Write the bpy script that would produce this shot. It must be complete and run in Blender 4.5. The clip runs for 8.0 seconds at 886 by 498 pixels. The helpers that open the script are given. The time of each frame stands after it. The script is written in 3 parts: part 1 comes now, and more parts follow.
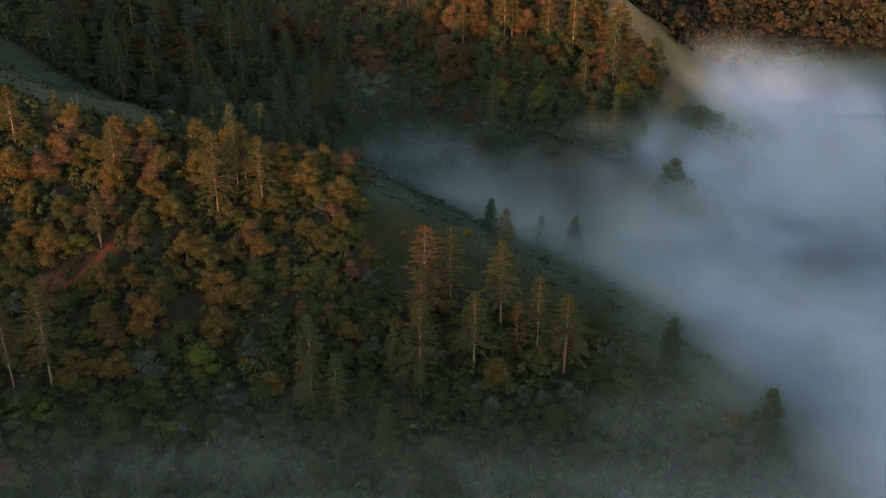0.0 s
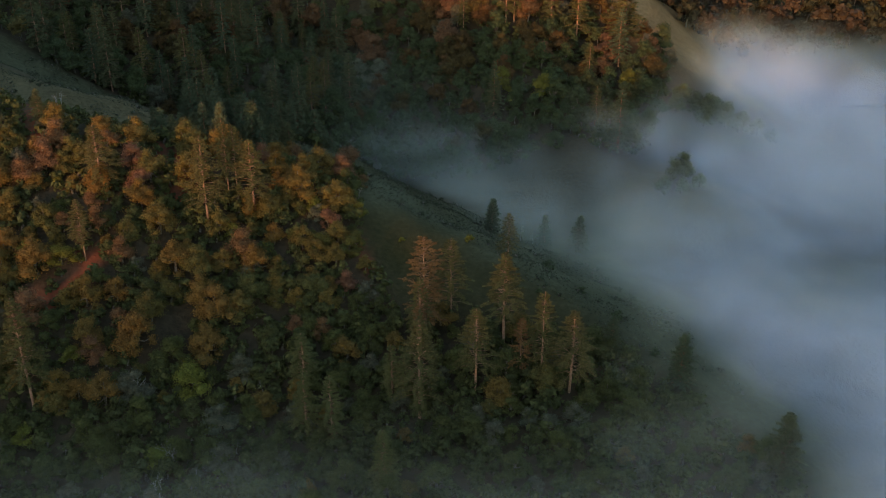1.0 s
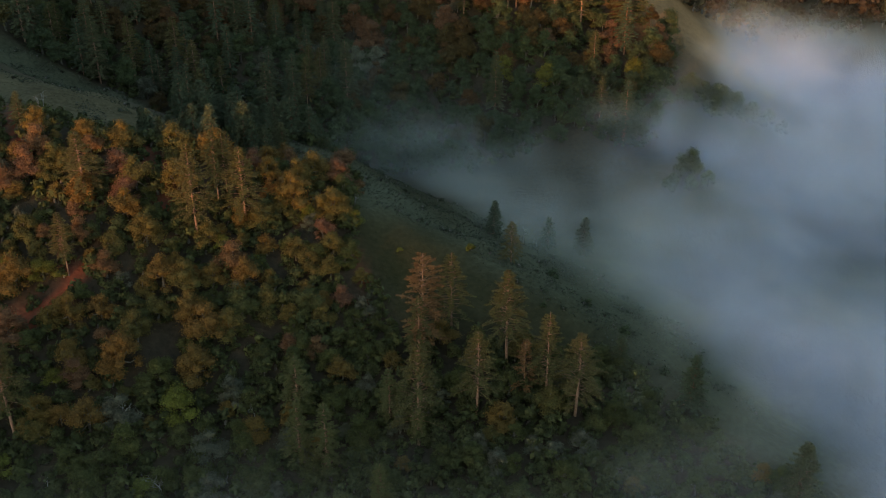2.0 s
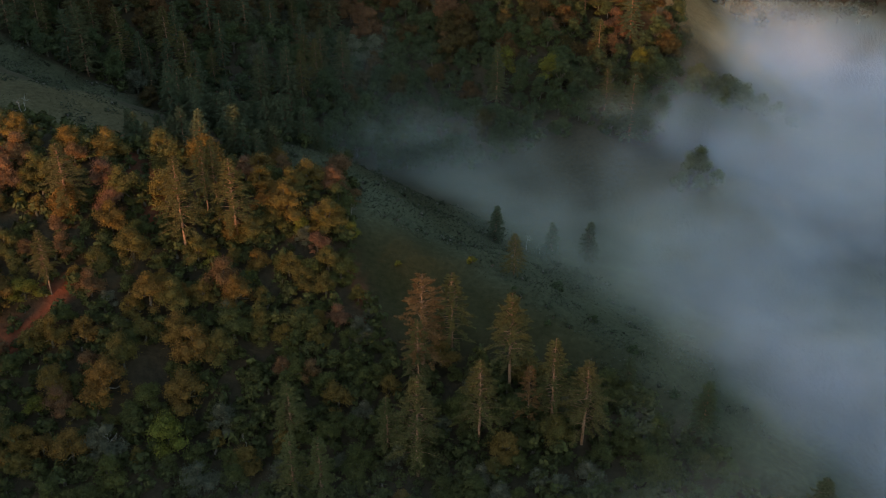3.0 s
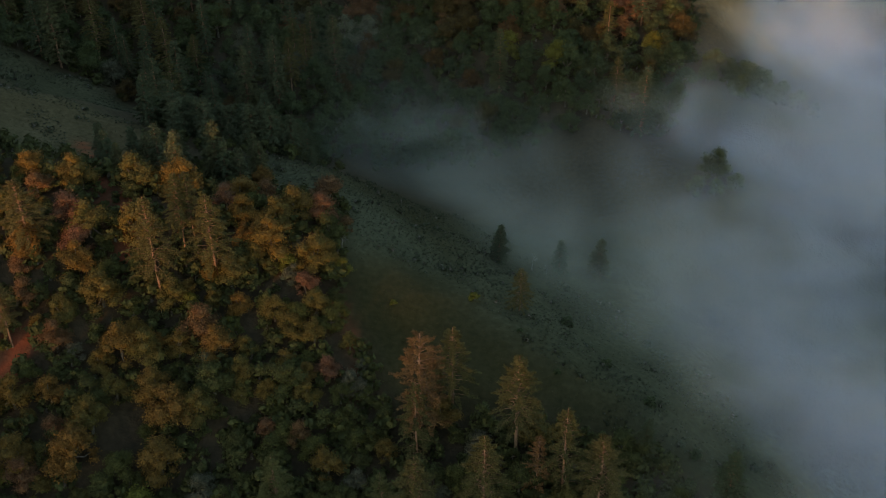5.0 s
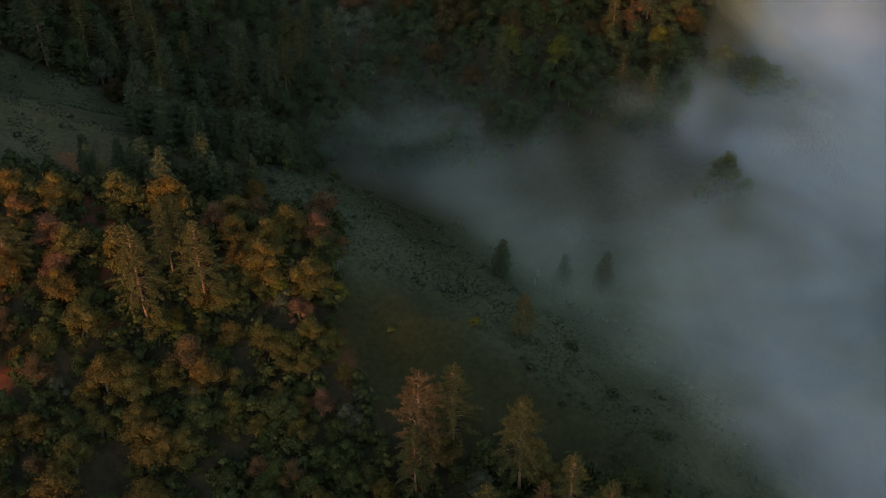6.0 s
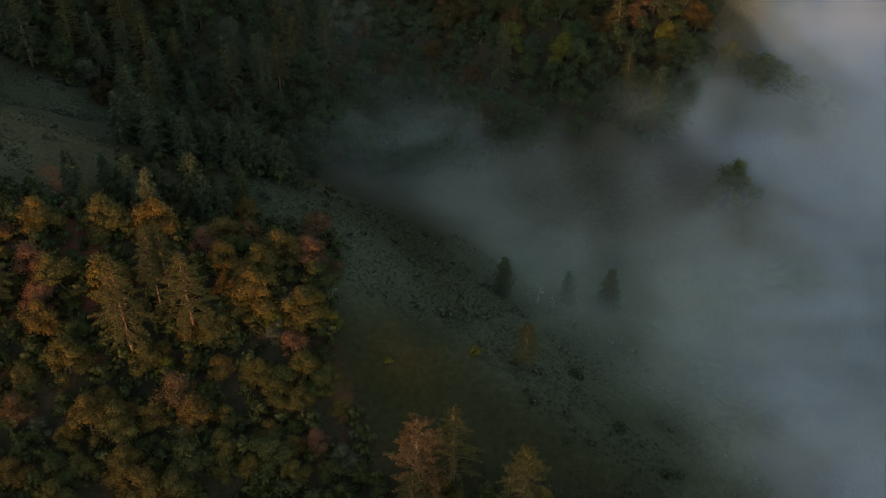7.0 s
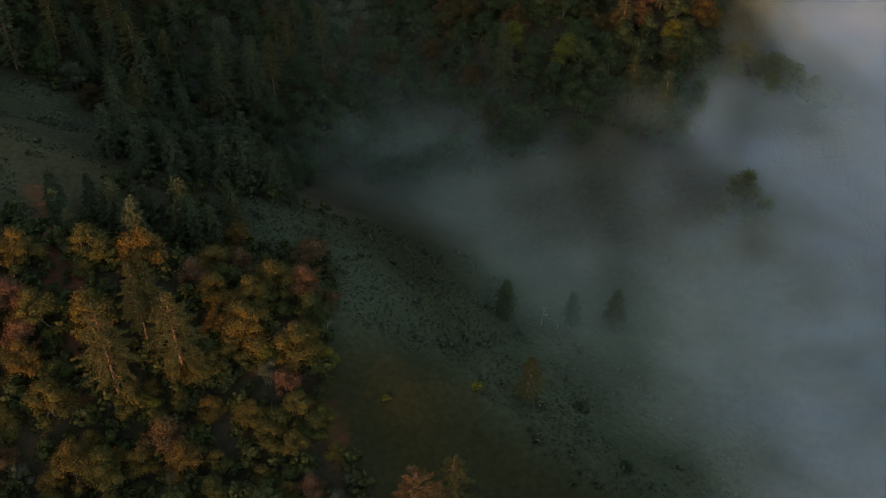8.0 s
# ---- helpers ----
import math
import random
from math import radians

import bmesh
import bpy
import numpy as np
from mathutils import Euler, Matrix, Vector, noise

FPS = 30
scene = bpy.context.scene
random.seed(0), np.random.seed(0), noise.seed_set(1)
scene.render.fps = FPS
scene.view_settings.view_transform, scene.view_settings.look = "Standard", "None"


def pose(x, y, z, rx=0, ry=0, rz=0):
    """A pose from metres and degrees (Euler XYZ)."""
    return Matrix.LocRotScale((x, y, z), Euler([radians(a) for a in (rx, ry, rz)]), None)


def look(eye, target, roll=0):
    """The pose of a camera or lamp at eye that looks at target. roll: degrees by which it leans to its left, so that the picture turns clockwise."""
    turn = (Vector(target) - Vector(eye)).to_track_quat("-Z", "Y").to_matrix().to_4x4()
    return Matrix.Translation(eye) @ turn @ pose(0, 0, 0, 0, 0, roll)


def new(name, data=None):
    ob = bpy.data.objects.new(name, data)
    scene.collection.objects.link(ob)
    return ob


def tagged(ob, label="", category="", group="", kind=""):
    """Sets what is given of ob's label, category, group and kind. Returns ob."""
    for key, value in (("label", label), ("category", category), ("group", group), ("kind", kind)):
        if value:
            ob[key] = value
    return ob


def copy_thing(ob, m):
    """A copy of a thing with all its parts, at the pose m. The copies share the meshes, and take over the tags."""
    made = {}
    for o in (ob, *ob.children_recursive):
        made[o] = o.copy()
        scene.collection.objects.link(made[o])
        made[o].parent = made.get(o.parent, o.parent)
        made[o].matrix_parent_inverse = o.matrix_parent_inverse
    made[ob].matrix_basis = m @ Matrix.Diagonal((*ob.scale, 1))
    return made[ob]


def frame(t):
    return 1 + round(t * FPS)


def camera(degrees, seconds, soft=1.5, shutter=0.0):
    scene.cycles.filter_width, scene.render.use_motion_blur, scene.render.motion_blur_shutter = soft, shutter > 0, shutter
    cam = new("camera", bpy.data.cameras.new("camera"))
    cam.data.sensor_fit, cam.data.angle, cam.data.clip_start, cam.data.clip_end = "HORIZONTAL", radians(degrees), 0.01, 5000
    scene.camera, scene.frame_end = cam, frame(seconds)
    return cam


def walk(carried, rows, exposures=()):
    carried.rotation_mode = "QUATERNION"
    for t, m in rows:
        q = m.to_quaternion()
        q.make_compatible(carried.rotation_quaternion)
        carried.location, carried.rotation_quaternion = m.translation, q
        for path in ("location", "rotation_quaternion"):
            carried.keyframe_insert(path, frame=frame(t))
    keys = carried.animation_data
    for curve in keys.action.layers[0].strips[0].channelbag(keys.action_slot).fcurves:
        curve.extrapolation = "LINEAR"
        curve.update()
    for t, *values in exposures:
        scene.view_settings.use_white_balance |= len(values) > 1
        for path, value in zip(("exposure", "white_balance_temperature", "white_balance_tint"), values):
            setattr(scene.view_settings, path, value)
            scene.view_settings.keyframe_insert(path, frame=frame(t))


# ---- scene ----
cam = camera(48.8, 8.0, soft=0.9)
METRES, EYE, TILT, LEAN, TURN = 100.0, 120.0, -25.0, 0.0, 0.0
ROWS = [
    (0.0, 0.0, 0.0, 0.0, 0.0, 0.0, -0.0),
    (0.5, -0.0002, 0.0467, 0.0404, -0.0, -0.88, 0.03),
    (1.0, -0.0004, 0.0935, 0.081, -0.01, -1.76, 0.06),
    (1.5, 0.001, 0.1414, 0.1215, 0.02, -2.64, 0.12),
    (3.0, -0.0001, 0.281, 0.2457, -0.02, -5.33, 0.19),
    (3.5, -0.0003, 0.3286, 0.2866, -0.04, -6.23, 0.23),
    (4.0, -0.0004, 0.3756, 0.3281, -0.07, -7.13, 0.25),
    (4.5, -0.0004, 0.4231, 0.369, -0.08, -8.02, 0.3),
    (6.0, -0.0007, 0.5649, 0.491, -0.15, -10.68, 0.38),
    (6.5, -0.0008, 0.6124, 0.5317, -0.19, -11.57, 0.39),
    (7.0, -0.001, 0.6602, 0.5722, -0.22, -12.46, 0.4),
    (7.5, -0.001, 0.7076, 0.6131, -0.25, -13.36, 0.44),
    (8.0, -0.0013, 0.7555, 0.655, -0.28, -14.25, 0.45),
]
walk(cam, [(t, pose(0, 0, EYE, TILT, LEAN, TURN) @ pose(METRES * x, METRES * y, METRES * z, 90 + pitch, roll, yaw)) for t, x, y, z, yaw, pitch, roll in ROWS],
     [(0.0, 2.37, 7600, 11), (8.0, 1.92, 8800, 9)])

# ---- world and sun: a low orange sun behind the viewer, blue dusk sky ----
SUN_AZ, SUN_EL = radians(-26), radians(3.6)
TO_SUN = Vector((math.sin(SUN_AZ) * math.cos(SUN_EL), -math.cos(SUN_AZ) * math.cos(SUN_EL), math.sin(SUN_EL)))
world = bpy.data.worlds.new("dawn_sky")
scene.world = world
world.use_nodes = True
wn, wl = world.node_tree.nodes, world.node_tree.links
sky = wn.new("ShaderNodeTexSky")
sky.sky_type = "NISHITA"
sky.sun_disc = False
sky.sun_elevation, sky.sun_rotation = SUN_EL, math.pi - SUN_AZ
sky.air_density, sky.dust_density, sky.ozone_density = 1.0, 0.6, 2.0
wl.new(sky.outputs[0], wn["Background"].inputs[0])
wn["Background"].inputs[1].default_value = 0.168
lamp = bpy.data.lights.new("sun", "SUN")
lamp.energy, lamp.angle, lamp.color = 1.55, radians(1.8), (1.0, 0.50, 0.24)
new("sun", lamp).matrix_world = look(TO_SUN * 600, (0, 0, 0))

# ---- materials ----


def node_material(name, rough=0.9, spec=0.1):
    m = bpy.data.materials.new(name)
    m.use_nodes = True
    b = m.node_tree.nodes["Principled BSDF"]
    b.inputs["Roughness"].default_value = rough
    b.inputs["Specular IOR Level"].default_value = spec
    return m, m.node_tree.nodes, m.node_tree.links, b


def ramp(nodes, links, source, stops):
    r = nodes.new("ShaderNodeValToRGB")
    while len(r.color_ramp.elements) < len(stops):
        r.color_ramp.elements.new(0.5)
    for e, (p, c) in zip(r.color_ramp.elements, stops):
        e.position, e.color = p, (*c, 1)
    links.new(source, r.inputs[0])
    return r


def noise_node(nodes, links, scale, detail=4, coord=None, distort=0.0):
    n = nodes.new("ShaderNodeTexNoise")
    n.inputs["Scale"].default_value, n.inputs["Detail"].default_value = scale, detail
    n.inputs["Distortion"].default_value = distort
    if coord is None:
        coord = nodes.new("ShaderNodeNewGeometry").outputs["Position"]
    links.new(coord, n.inputs["Vector"])
    return n


def math_node(nodes, links, op, a, b):
    n = nodes.new("ShaderNodeMath")
    n.operation = op
    for k, v in enumerate((a, b)):
        if isinstance(v, (int, float)):
            n.inputs[k].default_value = v
        else:
            links.new(v, n.inputs[k])
    return n.outputs[0]


def leaf_material(name, colours, tint=False, spread=0.31):
    """Foliage: the tree's own hue, each clump's shade, light through the leaves."""
    m, n, l, b = node_material(name, 0.75, 0.15)
    if tint:
        own = n.new("ShaderNodeAttribute")
        own.attribute_name = "tint"
        own = own.outputs["Fac"]
    else:
        own = n.new("ShaderNodeObjectInfo").outputs["Random"]
    hue = ramp(n, l, own, [(k / max(1, len(colours) - 1), c) for k, c in enumerate(colours)])
    island = n.new("ShaderNodeNewGeometry").outputs["Random Per Island"]
    shade = n.new("ShaderNodeMapRange")
    shade.inputs["To Min"].default_value, shade.inputs["To Max"].default_value = 1 - spread, 1 + spread
    l.new(island, shade.inputs["Value"])
    patch = noise_node(n, l, 0.7, 2)
    warm = n.new("ShaderNodeMix")
    warm.data_type = "RGBA"
    l.new(math_node(n, l, "MULTIPLY", patch.outputs[0], 0.5), warm.inputs[0])
    l.new(hue.outputs[0], warm.inputs[6])
    warm.inputs[7].default_value = (colours[0][0] * 1.3, colours[0][1] * 0.95, colours[0][2] * 0.7, 1)
    mul = n.new("ShaderNodeMix")
    mul.data_type, mul.blend_type = "RGBA", "MULTIPLY"
    mul.inputs[0].default_value = 1.0
    l.new(warm.outputs[2], mul.inputs[6])
    l.new(shade.outputs[0], mul.inputs[7])
    l.new(mul.outputs[2], b.inputs["Base Color"])
    thin = n.new("ShaderNodeBsdfTranslucent")
    l.new(mul.outputs[2], thin.inputs[0])
    mix = n.new("ShaderNodeMixShader")
    mix.inputs[0].default_value = 0.25
    l.new(b.outputs[0], mix.inputs[1])
    l.new(thin.outputs[0], mix.inputs[2])
    l.new(mix.outputs[0], n["Material Output"].inputs["Surface"])
    return m


def bark_material(name, dark, light, scale=3.0):
    m, n, l, b = node_material(name, 0.9, 0.1)
    grain = noise_node(n, l, scale, 5)
    l.new(ramp(n, l, grain.outputs[0], [(0.3, dark), (0.7, light)]).outputs[0], b.inputs["Base Color"])
    bump = n.new("ShaderNodeBump")
    bump.inputs["Strength"].default_value, bump.inputs["Distance"].default_value = 0.6, 0.06
    l.new(grain.outputs[0], bump.inputs["Height"])
    l.new(bump.outputs[0], b.inputs["Normal"])
    return m


BARK_PINE = bark_material("pine_bark", (0.15, 0.078, 0.050), (0.40, 0.235, 0.160))
BARK_OAK = bark_material("oak_bark", (0.06, 0.05, 0.04), (0.20, 0.17, 0.14))
BARK_DEAD = bark_material("weathered_wood", (0.15, 0.135, 0.12), (0.34, 0.31, 0.28))
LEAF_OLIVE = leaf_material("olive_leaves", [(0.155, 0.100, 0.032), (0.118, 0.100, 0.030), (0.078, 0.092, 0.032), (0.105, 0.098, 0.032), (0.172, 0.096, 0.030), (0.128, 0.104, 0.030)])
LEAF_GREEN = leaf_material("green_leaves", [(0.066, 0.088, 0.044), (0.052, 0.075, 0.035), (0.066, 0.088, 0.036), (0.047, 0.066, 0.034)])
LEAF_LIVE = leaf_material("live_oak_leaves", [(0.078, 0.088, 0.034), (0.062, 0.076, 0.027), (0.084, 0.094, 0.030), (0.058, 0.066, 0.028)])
# Darker take on mixed_leaves, with the shade among the trees put into it.
SHADE_LEAF = leaf_material("shaded_underwood_leaves", [(0.056, 0.064, 0.026), (0.072, 0.082, 0.029), (0.090, 0.082, 0.033), (0.102, 0.074, 0.035)], tint=True)
LEAF_HILL = leaf_material("hill_oak_leaves", [(0.098, 0.060, 0.024), (0.068, 0.060, 0.024), (0.052, 0.060, 0.024), (0.108, 0.056, 0.026)])
LEAF_LIME = leaf_material("yellow_green_leaves", [(0.115, 0.135, 0.030), (0.145, 0.130, 0.030)])
LEAF_RUST = leaf_material("rust_leaves", [(0.150, 0.082, 0.046), (0.135, 0.086, 0.042), (0.165, 0.086, 0.060)])
LEAF_GREY = leaf_material("grey_green_leaves", [(0.088, 0.096, 0.066), (0.110, 0.108, 0.078)])
LEAF_PALE = leaf_material("pale_grey_leaves", [(0.150, 0.160, 0.112), (0.132, 0.146, 0.100)])
NEEDLES = leaf_material("pine_needles", [(0.100, 0.094, 0.036), (0.082, 0.086, 0.036), (0.114, 0.094, 0.038)])
NEEDLES_DARK = leaf_material("fir_needles", [(0.074, 0.098, 0.058), (0.086, 0.102, 0.060), (0.106, 0.100, 0.046)])
NEEDLES_GREEN = leaf_material("green_needles", [(0.100, 0.108, 0.044), (0.088, 0.100, 0.044)])
NEEDLES_RUST = leaf_material("dying_pine_needles", [(0.176, 0.097, 0.046), (0.142, 0.095, 0.041)])
WOODS_LEAF = leaf_material("mixed_leaves", [(0.075, 0.094, 0.042), (0.095, 0.106, 0.042), (0.125, 0.112, 0.040), (0.150, 0.106, 0.040), (0.170, 0.090, 0.048)], tint=True)
SCRUB_LEAF = leaf_material("scrub_leaves", [(0.036, 0.043, 0.024), (0.062, 0.072, 0.042), (0.100, 0.114, 0.076), (0.150, 0.166, 0.118)], tint=True, spread=0.22)

GRASS_BLADES = leaf_material("grass_blades", [(0.030, 0.033, 0.014), (0.042, 0.044, 0.018), (0.058, 0.049, 0.022), (0.078, 0.063, 0.032)], tint=True)


def ground_material():
    m, n, l, b = node_material("hillside", 0.95, 0.05)
    fine, broad = noise_node(n, l, 0.9, 6), noise_node(n, l, 0.06, 4)
    both = math_node(n, l, "ADD", math_node(n, l, "MULTIPLY", fine.outputs[0], 0.55), math_node(n, l, "MULTIPLY", broad.outputs[0], 0.45))
    litter = ramp(n, l, both, [(0.3, (0.035, 0.028, 0.018)), (0.7, (0.085, 0.060, 0.036))])
    grass = ramp(n, l, both, [(0.3, (0.028, 0.026, 0.011)), (0.5, (0.043, 0.037, 0.016)), (0.7, (0.066, 0.052, 0.024))])
    straw = ramp(n, l, both, [(0.3, (0.17, 0.092, 0.042)), (0.5, (0.26, 0.142, 0.064)), (0.7, (0.34, 0.195, 0.092))])
    sage = ramp(n, l, both, [(0.3, (0.050, 0.052, 0.030)), (0.5, (0.078, 0.080, 0.048)), (0.7, (0.118, 0.119, 0.076))])
    earth = ramp(n, l, both, [(0.3, (0.27, 0.056, 0.027)), (0.7, (0.43, 0.105, 0.048))])
    mixes = []
    for first, second, name in ((litter.outputs[0], grass.outputs[0], "grass"), (None, sage.outputs[0], "sage"), (None, straw.outputs[0], "dry"), (None, earth.outputs[0], "bare")):
        a = n.new("ShaderNodeAttribute")
        a.attribute_name = name
        x = n.new("ShaderNodeMix")
        x.data_type = "RGBA"
        l.new(a.outputs["Fac"], x.inputs[0])
        l.new(first or mixes[-1].outputs[2], x.inputs[6])
        l.new(second, x.inputs[7])
        mixes.append(x)
    l.new(mixes[-1].outputs[2], b.inputs["Base Color"])
    bump = n.new("ShaderNodeBump")
    bump.inputs["Strength"].default_value, bump.inputs["Distance"].default_value = 0.7, 0.5
    l.new(fine.outputs[0], bump.inputs["Height"])
    l.new(bump.outputs[0], b.inputs["Normal"])
    return m


def fog_material():
    """Mist: droplets with a painted skylight tint, seen through where it is thin."""
    m, n, l, _ = node_material("mist")
    n.remove(n["Principled BSDF"])
    thick = n.new("ShaderNodeAttribute")
    thick.attribute_name = "thick"
    place = n.new("ShaderNodeMapping")
    place.inputs["Scale"].default_value = (1.0, 0.8, 1.6)
    place.inputs["Rotation"].default_value = (0, 0, radians(25))
    l.new(n.new("ShaderNodeNewGeometry").outputs["Position"], place.inputs["Vector"])
    wisps, billows = noise_node(n, l, 0.055, 2, place.outputs[0], 0.3), noise_node(n, l, 0.019, 1, place.outputs[0], 0.2)
    both = math_node(n, l, "ADD", math_node(n, l, "MULTIPLY", wisps.outputs[0], 0.5), math_node(n, l, "MULTIPLY", billows.outputs[0], 0.5))
    span = n.new("ShaderNodeMapRange")
    for k, v in (("From Min", 0.36), ("From Max", 0.66), ("To Min", 0.22), ("To Max", 1.75)):
        span.inputs[k].default_value = v
    span.interpolation_type = "SMOOTHSTEP"
    l.new(both, span.inputs["Value"])
    alpha = math_node(n, l, "MULTIPLY", thick.outputs["Fac"], span.outputs[0])
    alpha = math_node(n, l, "DIVIDE", alpha, math_node(n, l, "ADD", math_node(n, l, "MULTIPLY", alpha, 3.2), 1.0))
    clear, white = n.new("ShaderNodeBsdfTransparent"), n.new("ShaderNodeBsdfDiffuse")
    # Skylight put into the colour: green-grey where thin, bluer and lighter where thick.
    sky_tint = ramp(n, l, thick.outputs["Fac"], [(0.03, (0.62, 0.65, 0.55)), (0.19, (0.69, 0.71, 0.68)), (0.33, (0.77, 0.79, 0.93))])
    l.new(sky_tint.outputs[0], white.inputs[0])
    mix = n.new("ShaderNodeMixShader")
    l.new(alpha, mix.inputs[0])
    l.new(clear.outputs[0], mix.inputs[1])
    l.new(white.outputs[0], mix.inputs[2])
    l.new(mix.outputs[0], n["Material Output"].inputs["Surface"])
    return m


# ---- the lie of the land: crests that fall away to both sides over a valley floor ----
CRESTS = [
    # crest points, fall towards the viewer, fall beyond, rounding
    ([(-260, 285, 92), (-120, 234, 55), (-75, 221, 46), (-30, 218, 38), (0, 208, 28), (30, 188, 20), (52, 158, 13), (75, 128, 2)], 0.50, 0.68, 8),
    ([(-260, 330, 84), (-113, 268, 44.5), (-90, 265, 40.5), (-72, 262, 35), (-58, 263, 26), (-42, 270, 10)], 0.45, 0.70, 5),
    ([(-260, 430, 95), (-110, 372, 44), (-70, 356, 27), (-57, 344, 21), (-43.5, 326, 17), (-36, 312, 5)], 0.50, 0.60, 5),
    ([(-90, 520, 90), (10, 440, 62), (62, 411, 49), (74, 404, 41), (84, 398, 31), (90, 392, 22), (96, 385, 10)], 0.64, 1.2, 5),
    # the shoulder behind the spur's trees, the second grassy knoll, two ribs of the far hill, the distant wooded slope
    ([(-62, 252, 35), (-45, 253, 33.5), (-32, 249, 32.5), (-24, 243, 29), (-16, 236, 25)], 0.30, 0.85, 4),
    ([(-260, 378, 82), (-150, 325, 46), (-107, 311, 26.5), (-99, 311, 23), (-91, 308, 19), (-84, 302, 16), (-76, 296, 10)], 0.40, 0.70, 4),
    ([(16, 425, 57), (24, 385, 42), (28, 358, 30), (34, 334, 20), (45, 306, 12), (51, 294, 2)], 0.62, 0.62, 6),
    ([(62, 408, 47), (68, 372, 32), (70, 350, 22), (66, 330, 11), (60, 314, 2)], 0.55, 0.6, 5),
    ([(66, 282, 9.5), (74, 276, 9.5)], 0.50, 0.50, 6),
    ([(82, 336, 7), (104, 328, 7)], 0.40, 0.40, 6),
    ([(85, 500, 42), (150, 505, 52), (300, 490, 62), (520, 450, 64)], 0.46, 0.30, 10),
    ([(6, 184, 21.5), (12, 166, 17.5), (18, 146, 10)], 0.35, 0.35, 8),
    # added: unseen ridge behind the viewer, heights set to shade woods and mist
    ([(-450, -170, 82), (-345, -150, 75), (-300, -150, 70), (-270, -150, 61), (-245, -150, 48), (-225, -150, 42), (-188, -150, 49), (-179, -150, 57), (-170, -150, 57), (-160, -150, 54), (-135, -150, 55), (-95, -150, 58), (100, -150, 62), (450, -130, 62)], 0.35, 0.30, 20),
    ([(20, 760, 90), (200, 640, 95), (420, 600, 130), (900, 520, 160)], 0.60, 0.40, 30),
]


def crest_height(x, y, points, near, far, rounding):
    best = np.full(np.shape(x), -1000.0)
    for (ax, ay, az), (bx, by, bz) in zip(points[:-1], points[1:]):
        ex, ey = bx - ax, by - ay
        s = np.clip(((x - ax) * ex + (y - ay) * ey) / (ex * ex + ey * ey), 0, 1)
        dx, dy = x - ax - s * ex, y - ay - s * ey
        away = np.sqrt(dx * dx + dy * dy)
        w = 0.5 + 0.5 * np.clip((ex * dy - ey * dx) / math.hypot(ex, ey) / (away + 1), -1, 1)
        fall = (np.sqrt(away * away + rounding * rounding) - rounding) * (near * (1 - w) + far * w)
        best = np.maximum(best, az + s * (bz - az) - fall)
    return best


def land(x, y):
    """The height of the ground at x, y."""
    x, y = np.asarray(x, float), np.asarray(y, float)
    floor = 7 - 9 / (1 + np.exp(-(x - 0.25 * (y - 150) - 45) / 14)) - 8 / (1 + np.exp(-(y - 255) / 15))
    total = np.exp(floor / 4)
    for crest in CRESTS:
        total = total + np.exp(np.clip(crest_height(x, y, *crest), -60, 200) / 4)
    z = 4 * np.log(total)
    z = z + 0.5 * np.sin(x * 0.31 + 1.3 * np.sin(y * 0.17)) * np.sin(y * 0.27 + 0.9 * np.sin(x * 0.13))
    out = np.clip((np.hypot(x, y - 250) - 500) / 700, 0, 1)
    return z + out * (60 + 55 * np.sin(x * 0.0043 + 1.0) * np.cos(y * 0.0037 + 0.4) + 25 * np.sin(x * 0.011 + y * 0.009))


def soft(v):
    return 1 / (1 + np.exp(-np.clip(v, -30, 30)))


def grassiness(x, y):
    """1 on the open slopes, 0 in the woods."""
    edge = np.interp(x, [-24, -18, -7, 12, 35, 50, 70], [232, 200, 181, 181, 176, 158, 140])
    spur = soft((x + 20) / 1.5) * soft((y - edge) / 2) * soft((262 - y) / 6)
    ridge = np.interp(x, [-200, -113, -72, -50], [306, 270, 264, 268])
    knoll = soft((-64 - x) / 4) * soft((y - ridge + 30) / 3) * soft((ridge + 3 - y) / 1.5)
    line = np.interp(y, [362, 385, 410, 450], [70, 58, 50, 10])
    end = soft((x - line - 8) / 2.0) * soft((y - 370) / 3) * soft((520 - y) / 8) * soft((170 - x) / 5)
    bald = soft((6 - np.abs(y - np.interp(x, [-110, -66, -46], [372, 350, 330]))) / 1.5) * soft((x + 66) / 3) * soft((-43 - x) / 2)
    saddle = soft((x + 44) / 2) * soft((y - 238) / 2) * soft((254 - y) / 1.5) * soft((-16 - x) / 4)
    line = np.interp(x, [-260, -150, -107, -99, -91, -84, -76], [378, 325, 311, 311, 308, 302, 296])
    second = soft((-80 - x) / 2) * soft((y - line + 24) / 3) * soft((line + 2 - y) / 1.5)
    return np.clip(spur + knoll + second + end + 0.8 * bald + saddle, 0, 1)


def dryness(x, y):
    """Straw-coloured grass on the open end of the far hill, half-dry grass along the top of the knoll."""
    ridge = np.interp(x, [-200, -113, -72, -50], [306, 270, 264, 268])
    knoll = 0.16 * soft((-62 - x) / 4) * soft((y - ridge + 22) / 3) * soft((ridge + 2 - y) / 1.5)
    return knoll + soft((x - np.interp(y, [362, 385, 410, 450], [70, 58, 50, 10])) / 2.0) * soft((y - 364) / 5) * soft((450 - y) / 8) * soft((130 - x) / 5)


